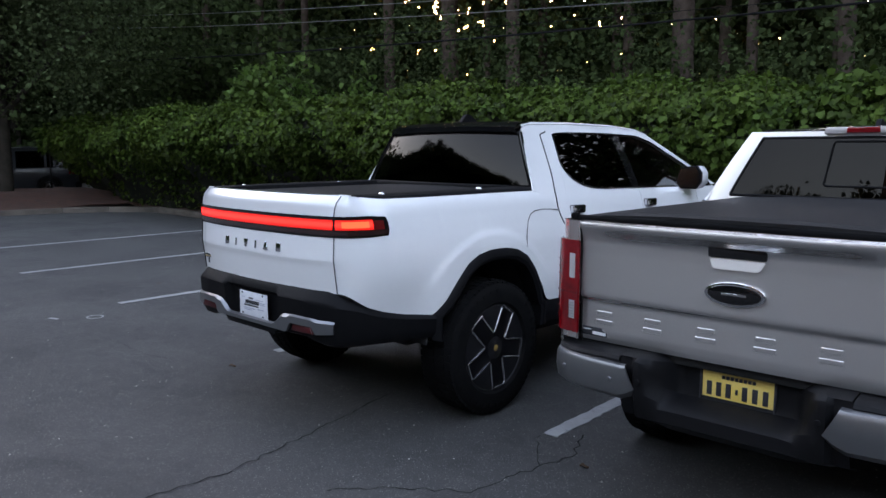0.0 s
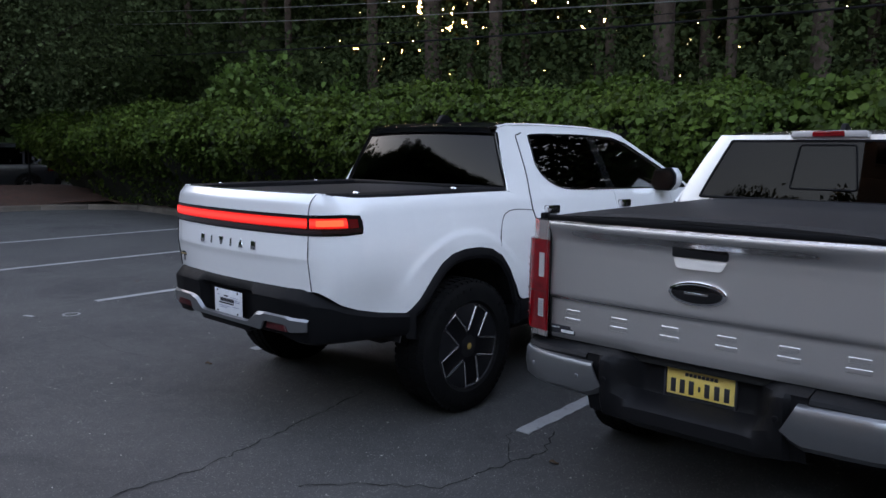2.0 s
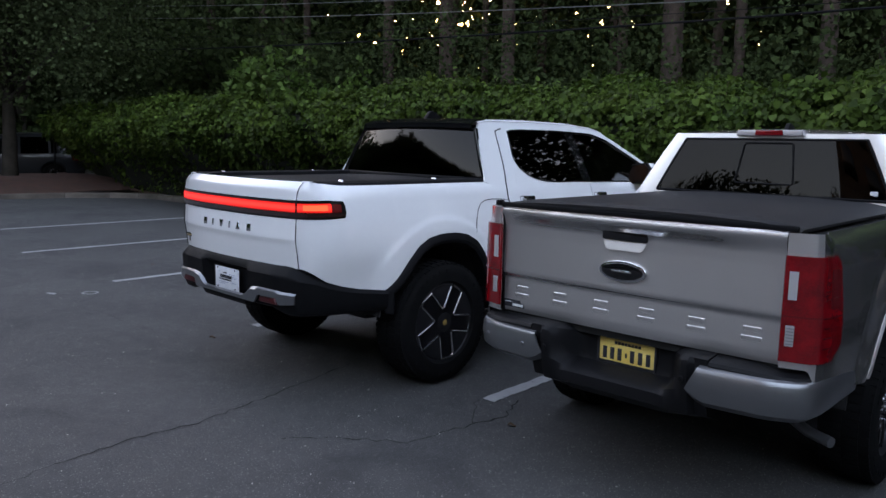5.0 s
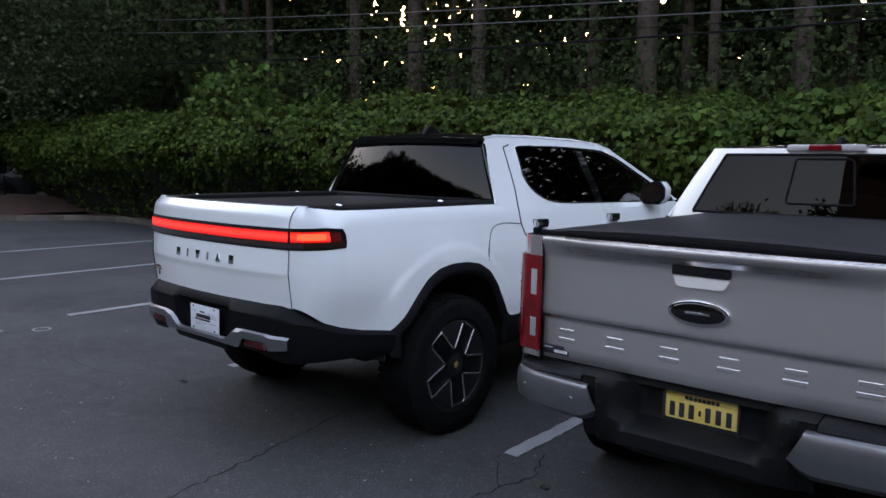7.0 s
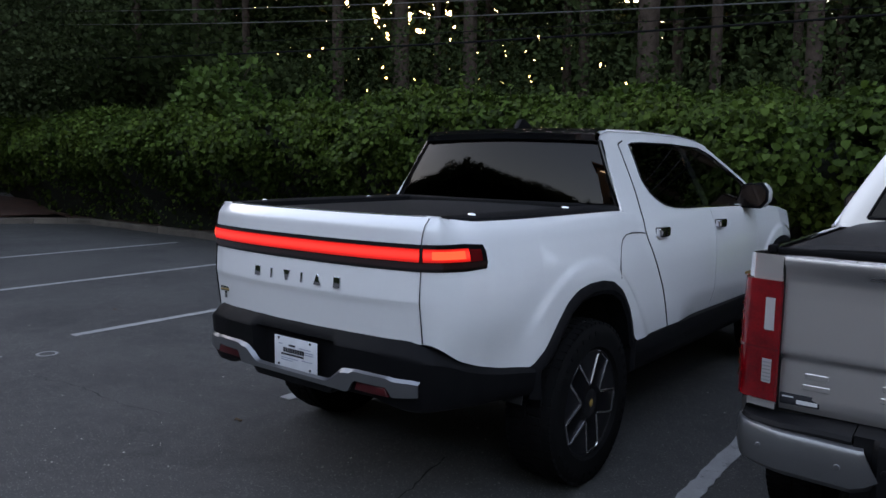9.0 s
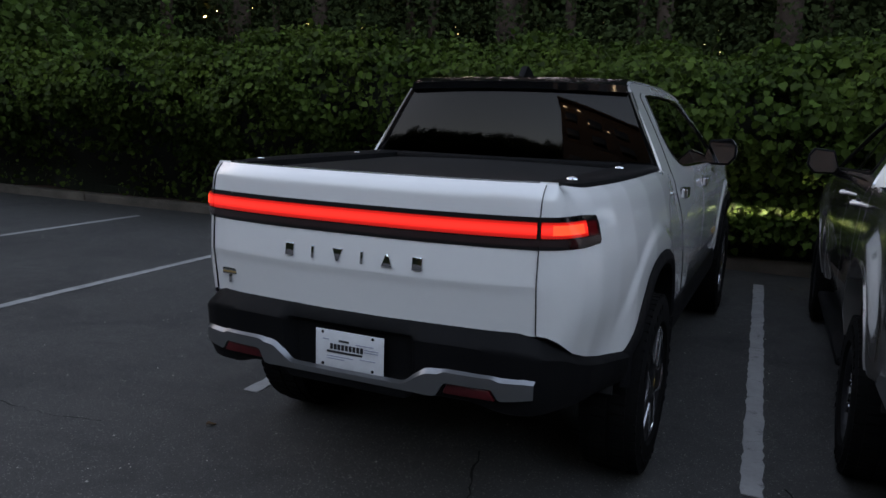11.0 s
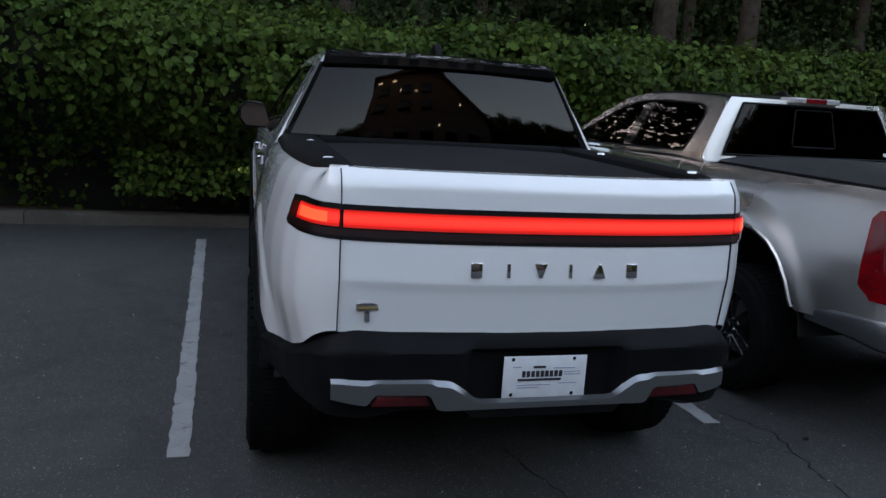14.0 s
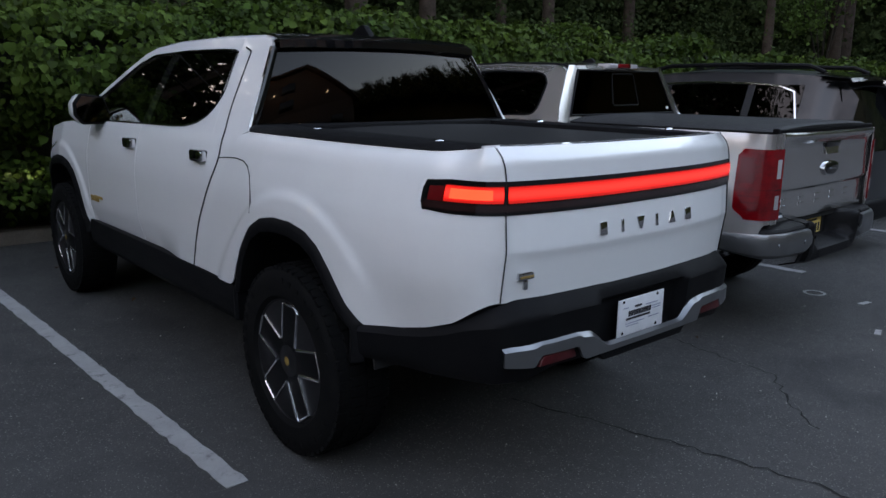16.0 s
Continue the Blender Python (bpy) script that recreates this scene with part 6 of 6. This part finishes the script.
part("bumper_centre", skin(bumper_middle, span(-.46, .46, .02), range(10), .006), STEP, ford, "black plastic bumper middle with a foot step")
for s in (-1, 1):
    part("bumper_step", skin(lambda x, v: step_pad(x, v, s), span(.465, .84, .02)[::s], range(7), .006), STEP, ford, "black step pad on the bumper")
    part("parking_sensor", lathe_x([(0, .013), (.004, .011), (.005, .0005)], 14, m=Matrix.Translation((s * .36, -.113, .69)) @ pose(0, 0, 0, 0, 0, -90)), CLAD, ford)
part("plate_recess", box(-.26, .26, .080, .11, .58, .79, .005), CLAD, ford)
for s in (-1, 1):
    tr = cap_track()
    def f_cap(i, v):
        x, y = tr[i]
        top = .752 - .02 * smoothstep(.2, .6, y)
        bot = .585 + .05 * smoothstep(.45, .40, x) * (1 if i < 3 else 0) + .02 * smoothstep(0, .3, y)
        k, inn = ((0, .03), (.05, .008), (.14, 0), (.5, -.004), (.85, .006), (1, .04))[v]
        d = Vector((tr[min(i + 1, len(tr) - 1)][0] - tr[max(i - 1, 0)][0], tr[min(i + 1, len(tr) - 1)][1] - tr[max(i - 1, 0)][1])).normalized()
        xx = x + (.06 * (.5 - k) if i == 0 else .03 * (.5 - k) if i == 1 else 0)
        return (s * (xx - d.y * inn), y + d.x * inn, top + (bot - top) * k)
    cap = part("bumper_cap", skin(f_cap, range(len(tr)), range(6), .008), SATIN, ford, "bright silver bumper end cap")
    for x in (.50, .76):
        part("parking_sensor", lathe_x([(0, .012), (.004, .010), (.005, .0005)], 14, m=Matrix.Translation((s * x, fb_plan(x) - .004, .675)) @ pose(0, 0, 0, 0, 0, -90)), SATIN, cap)
    part("bumper_underside", prism([(s * .45, .66), (s * .80, .66), (s * .78, .62), (s * .45, .62)], .03, .5, "y", .01), CLAD, ford)
yp = part("licence_plate", box(-.152, .152, .062, .072, .612, .764, .01, 2), PLATEYELLOW, ford, "yellow licence plate in a black dealer frame")
fr = bmesh.new()
for o in ((-.158, .158, .596, .624), (-.158, .158, .754, .776), (-.158, -.148, .6, .77), (.148, .158, .6, .77)):
    box(o[0], o[1], .052, .075, o[2], o[3], .003, bm=fr)
part("plate_frame", fr, INK, yp, "black plate frame")
for k, x in enumerate((-.118, -.078, -.038, .03, .072, .114)):
    part("plate_bar", box(x - .011, x + .011, .0585, .064, .650, .710, .002), INK, yp)
part("plate_bar", box(-.008, .002, .0585, .064, .670, .692, .002), INK, yp)
for k in range(8):
    part("plate_bar", box(-.066 + .018 * k, -.052 + .018 * k, .0585, .064, .728, .742, .001), INK, yp)
part("frame_bar", box(-.14, .14, .0505, .056, .603, .616, .001), INKWHITE, yp)
part("frame_bar", box(-.09, .10, .0505, .056, .760, .769, .001), INKWHITE, yp)
pipe = tube([(.55, 1.0, .45), (.58, .70, .43), (.64, .52, .415), (.74, .42, .41), (.85, .37, .405)], .025, 12)
part("tailpipe", pipe, SATIN, ford, "dark steel exhaust tailpipe")

# bed cover
part("bed_cover", skin(lambda u, y: (u * .762, y, 1.362 + .034 * (1 - abs(u) ** 8) + .010 * (1 - u * u) - .012 * smoothstep(.05, .012, y)), [-1, -.995, -.98, -.95, -.8, -.4, 0, .4, .8, .95, .98, .995, 1], [.012, .02, .03, .05] + span(.08, 1.60, .06), .015), VINYL, ford, "stretched black vinyl bed cover")
part("cover_frame", box(-.755, .755, .010, .030, 1.350, 1.378, .008, 2), CLAD, ford)
part("cover_clamp", box(-.785, -.755, .0, .04, 1.358, 1.385, .005), CLAD, ford)
part("bed_inside", box(-.80, .80, .05, 1.6, 1.0, 1.33, .01), INSIDE, ford)

# back of the cab
def f_back(u, v):
    z = 1.37 + .40 * v
    return (u * (f_cab(1.75, z) - .003), 1.652 + .086 * v - .035 * (1 - abs(u) ** 5), z)
part("rear_panel", skin(lambda u, v: (lambda p: (p[0], p[1] + .006 * (abs(u) < .9), p[2]))(f_back(u, v)), span(-1, 1, .05), span(-.05, 1.02, .1), .01), SILVER, ford)
part("rear_window", skin(lambda u, v: f_back(u * .84, v), span(-1, 1, .08), span(.08, .93, .08), .004), DARKGLASS, ford, "dark rear window with a sliding middle pane")
ring = [f_back(a, b) for a, b in ((-.22, .28), (-.22, .84), (-.205, .87), (.205, .87), (.22, .84), (.22, .28), (.205, .25), (-.205, .25), (-.22, .28))]
part("slider_frame", tube([(p[0], p[1] - .002, p[2]) for p in ring], .006, 6, caps=False), CLAD, ford)
ring = [f_back(a, b) for a, b in [(-.84, v) for v in span(.08, .93, .2)] + [(u, .93) for u in span(-.84, .84, .2)] + [(.84, v) for v in span(.93, .08, .2)] + [(u, .08) for u in span(.84, -.84, .2)]]
part("window_gasket", tube(ring, .008, 6, caps=False), CLAD, ford)
part("inspection_sticker", box(.60, .64, f_back(.75, .2)[1] - .004, f_back(.75, .2)[1], 1.43, 1.455, 0), INKWHITE, ford)
part("roof", skin(lambda u, y: (u * (f_cab(y, f_roof(y)) + .005), y, f_roof(y) + .03 * (1 - u * u)), span(-1, 1, .08), span(1.745, 3.06, .05), .01), SILVER, ford)
for s in (-1, 1):
    part("roof_channel", tube([(s * (f_cab(y, f_roof(y)) - .05), y, f_roof(y) + .006) for y in span(1.78, 3.0, .1)], .010, 6), CLAD, ford)
bl = part("brake_lamp", prism([(-.205, 1.762), (.205, 1.762), (.195, 1.80), (-.195, 1.80)], 1.68, 1.80, "y", .008, 2), CLEARLENS, ford, "clear roof lamp bar with a red middle")
part("red_middle", prism([(-.085, 1.765), (.085, 1.765), (.082, 1.798), (-.082, 1.798)], 1.670, 1.79, "y", .006, 2), REDLENS, bl, "red brake lens")
fin = [(1.95, 1.80), (2.0, 1.85), (2.03, 1.85), (2.12, 1.815), (2.13, 1.80)]
part("roof_antenna", prism(fin, -.015, .015, "x", .006, 2), CLAD, ford)
part("windscreen", skin(lambda u, v: (u * (.64 + .16 * v), 3.06 + .72 * v + .1 * (1 - u * u) * v, 1.755 - .43 * v + .02 * (1 - u * u)), span(-1, 1, .1), span(0, 1, .1), .005), CABGLASS, ford)
part("bonnet", skin(lambda u, y: (u * f_half(y, f_high(y)), y, f_high(y) + .05 * (1 - abs(u) ** 3)), span(-1, 1, .1), span(3.72, 5.1, .07), .008), SILVER, ford)
part("nose", box(-.7, .7, 5.0, 5.16, .5, 1.05, .05, 3), SILVER, ford)
part("underbody", box(-.55, .55, .85, 5.0, .40, .62, .05), INSIDE, ford)
part("underbody_side", box(-.78, .78, 1.72, 3.7, .38, .55, .03), INSIDE, ford)
part("bulkhead", box(-.76, .76, 1.665, 1.70, .55, 1.36, .01), INSIDE, ford)
part("firewall", box(-.76, .76, 3.62, 3.7, .55, 1.28, .01), INSIDE, ford)
part("dashboard", box(-.74, .74, 3.35, 3.62, .98, 1.26, .05, 3), SEATCLOTH, ford)
part("headliner", box(-.58, .58, 1.86, 2.95, 1.74, 1.765, .01), INSIDE, ford)
for s in (-1, 1):
    part("inner_side", skin(lambda y, z: (s * .80, y, z), span(1.70, 3.66, .3), span(.5, 1.34, .15), .01), INSIDE, ford)
for x in (-.36, .36):
    seat(ford, x, 2.58, .72)
    seat(ford, x, 1.82, .72, .62)
ford.matrix_world = pose(2.77, .485, 0, 0, 0, 1.5)


# ---- other parked cars ----
def estate(name, label, paint, m, chrome=True, rails=True, length=4.75, height=1.70, wide=.94):
    """An SUV with its tail at y = 0, nose at y = length."""
    c = tagged(empty(name, m), label, "car", "parked vehicles")
    hub0, hub1, r = .95, length - .92, .36
    plan_c = curve((0, .62), (.06, .74), (.15, .83), (.35, .90), (.8, .935), (length / 2, wide), (length - .7, .93), (length - .25, .84), (length, .6), soft=.03)
    waist_c = curve((.25, -.06), (.45, -.015), (.7, 0), (.85, 0), (.95, -.012), (1.1, -.05), soft=.03)
    def arch(y):
        z = .30
        for h in (hub0, hub1):
            q = .43 ** 2 - (y - h) ** 2
            if q > 0:
                z = max(z, .36 + math.sqrt(q))
        return z
    belt = curve((0, 1.04), (length * .5, 1.0), (length * .72, .97), (length - .4, .86), (length, .72), soft=.1)
    body = height - .06
    roof_c = curve((-.02, body - .28), (.12, body - .10), (.3, body - .02), (.9, body + .02), (1.7, body + .03), (length * .52, body - .03), (length * .6, body - .17), (length * .74, .98), soft=.06)
    def cab(y, z):
        return plan_c(max(y, .25)) - .05 - .30 * ((z - 1.0) / .7) - .03
    ys = sorted(set(span(0.0, length, .05) + [h + k * .43 * math.cos(a) for h in (hub0, hub1) for k in (1,) for a in (i * math.pi / 16 for i in range(17))]))
    for s in (-1, 1):
        part("body_side", skin(lambda y, v: (s * (plan_c(y) + waist_c(arch(y) + (belt(y) - arch(y)) * v)), y, arch(y) + (belt(y) - arch(y)) * v), ys, span(0, 1, .06), .008), paint, c)
        def upper(y, v):
            z = belt(y) - .005 + (max(roof_c(y), belt(y)) - belt(y)) * v
            return (s * cab(y, z), y, z)
        part("cab_side", skin(upper, span(.02, length * .73, .05), span(0, 1, .1), .01), paint, c)
        for y0, y1, mt in ((.52, 1.0, PRIVACY), (1.08, 1.95, PRIVACY), (2.03, 2.95, CABGLASS)):
            top = lambda y: min(roof_c(y) - .10, body - .10)
            def w(y, v):
                z = belt(y) + .035 + (max(top(y), belt(y) + .05) - belt(y) - .035) * v
                return (s * (cab(y, z) + .012), y, z)
            part("window", skin(w, span(y0, y1, .06), span(0, 1, .15), .006), GLOSSBLACK if mt is CABGLASS else PRIVACY, c)
            part("window_backing", skin(lambda y, v: (w(y, v)[0] - s * .008, y, w(y, v)[2]), span(y0 - .02, y1 + .02, .1), [0, .5, 1], .004), INSIDE, c)
        if chrome:
            arc = [(s * (cab(y, z) + .02), y, z) for y, z in [(.42, belt(.42) + .03), (.47, belt(.5) + .12), (.60, body - .17), (.75, body - .115), (1.0, body - .09), (1.6, body - .08), (2.3, body - .12), (2.9, body - .30)]]
            part("window_moulding", tube(arc, .016, 6), CHROME, c, "bright window moulding")
        if rails:
            rl = [(s * .56, .35, body + .02), (s * .57, .50, body + .08), (s * .58, 1.2, body + .10), (s * .57, 2.0, body + .09), (s * .56, 2.3, body + .03)]
            part("roof_rail", tube(rl, .022, 8), CLAD, c, "black roof rail")
        part("sill", prism([(s * .70, .26), (s * .92, .28), (s * .935, .36), (s * .8, .38)], hub0 + .42, hub1 - .42, "y", .015), CLAD, c)
        for h in (hub0, hub1):
            wheel(c, s * (wide - .12), h, s, r, .225, .225, "six")
            part("arch_liner", skin(lambda a, x, h=h: (s * x, h + .43 * math.cos(a), .36 + .43 * math.sin(a)), [math.pi * k / 16 for k in range(17)], [.5, .88], .01), INSIDE, c)
        lm = part("tail_lamp", skin(lambda e, v: (s * (plan_c(e) + .012), e - .01, .82 + .22 * v), span(.02, .34, .04), span(0, 1, .25), .012), REDLENS, c, "red tail lamp")
        part("lamp_insert", skin(lambda e, v: (s * (plan_c(e) + .018), e - .014, .86 + .05 * v), span(.04, .2, .04), span(0, 1, .5), .006), CLEARLENS, lm)
        mirror(c, s * (wide + .08), length * .66, 1.03, s, paint, .2, .15)
    part("tail", skin(lambda u, z: (u * (.62 + .0 * z), -.0 - .03 * (1 - u * u) + .16 * smoothstep(1.0, body, z) , z), span(-1, 1, .1), span(.42, 1.02, .05), .015), paint, c)
    part("rear_window", skin(lambda u, v: (u * (.66 - .1 * v), .0 + .20 * v - .03 * (1 - u * u), 1.03 + (body - .12 - 1.03) * v), span(-1, 1, .1), span(0, 1, .1), .01), GLOSSBLACK, c, "dark rear window")
    part("spoiler", skin(lambda u, v: (u * .60, (.26, .02, .04, .35)[v] + .06 * u * u, (body - .08, body - .07, body - .035, body + .01)[v] + .02 * (1 - u * u)), span(-1, 1, .1), range(4), .01), GLOSSBLACK, c, "black rear spoiler")
    part("roof", skin(lambda u, y: (u * (cab(y, roof_c(y)) + .01), y, roof_c(y) + .035 * (1 - u * u)), span(-1, 1, .1), span(.1, length * .56, .06), .01), paint, c)
    part("windscreen", skin(lambda u, y: (u * (cab(y, roof_c(y))), y, roof_c(y) + .02 * (1 - u * u)), span(-1, 1, .1), span(length * .555, length * .74, .06), .008), GLOSSBLACK, c)
    part("bonnet", skin(lambda u, y: (u * (plan_c(y) - .02), y, belt(y) + .05 * (1 - u * u)), span(-1, 1, .1), span(length * .72, length, .08), .01), paint, c)
    part("rear_bumper", box(-.80, .80, -.07, .2, .32, .55, .06, 3), CLAD, c)
    part("front_bumper", box(-.78, .78, length - .25, length + .04, .28, .74, .08, 3), paint, c)
    part("underbody", box(-.6, .6, .2, length - .2, .24, .6, .05), INSIDE, c)
    part("inner_floor", box(-.75, .75, .3, length * .72, .55, 1.0, .05), INSIDE, c)
    return c


estate("suv", "dark grey SUV with chrome window moulding and black roof rails", GRAPHITE, pose(5.62, 1.22, 0, 0, 0, 1.5), height=1.81)
estate("suv", "pale silver SUV parked beyond the grey one", SILVER, pose(8.45, 1.75, 0, 0, 0, 1), chrome=False, height=1.66)
estate("suv", "black SUV at the end of the parked row", DARKBLUE, pose(11.2, 1.6, 0, 0, 0, 1), chrome=False, height=1.7)
estate("suv", "dark grey SUV in the shade beyond the tree", GRAPHITE, pose(-24.9, 8.2, 0, 0, 0, 162.5), chrome=False, rails=False, height=1.78)

# ---- the hedge's outermost leaves, one by one ----
leaf_mesh = bpy.data.meshes.new("leaf")
leaf_mesh.from_pydata([tuple(v) for v in LEAF_V], [], LEAF_F)
leaf_mesh.materials.append(LEAF)
rng = random.Random(21)
count = 0
while count < 300:
    x, s = rng.uniform(-3.2, 4.6), rng.uniform(0.55, 1.2)
    p, out = hedge_at(x, s)
    ob = new("leaf", leaf_mesh)
    ob.parent = hedge
    size = rng.uniform(0.06, 0.115)
    turn = Matrix.Rotation(rng.uniform(-0.7, 0.7), 4, "Z") @ Matrix.Rotation(rng.uniform(-0.5, 0.6), 4, "X") @ pose(0, 0, 0, 0, 90, 0) @ pose(0, 0, 0, 90, 0, 0)
    ob.matrix_world = Matrix.Translation(Vector(p) + Vector(out) * rng.uniform(0.06, 0.14)) @ turn @ Matrix.Scale(size, 4)
    count += 1
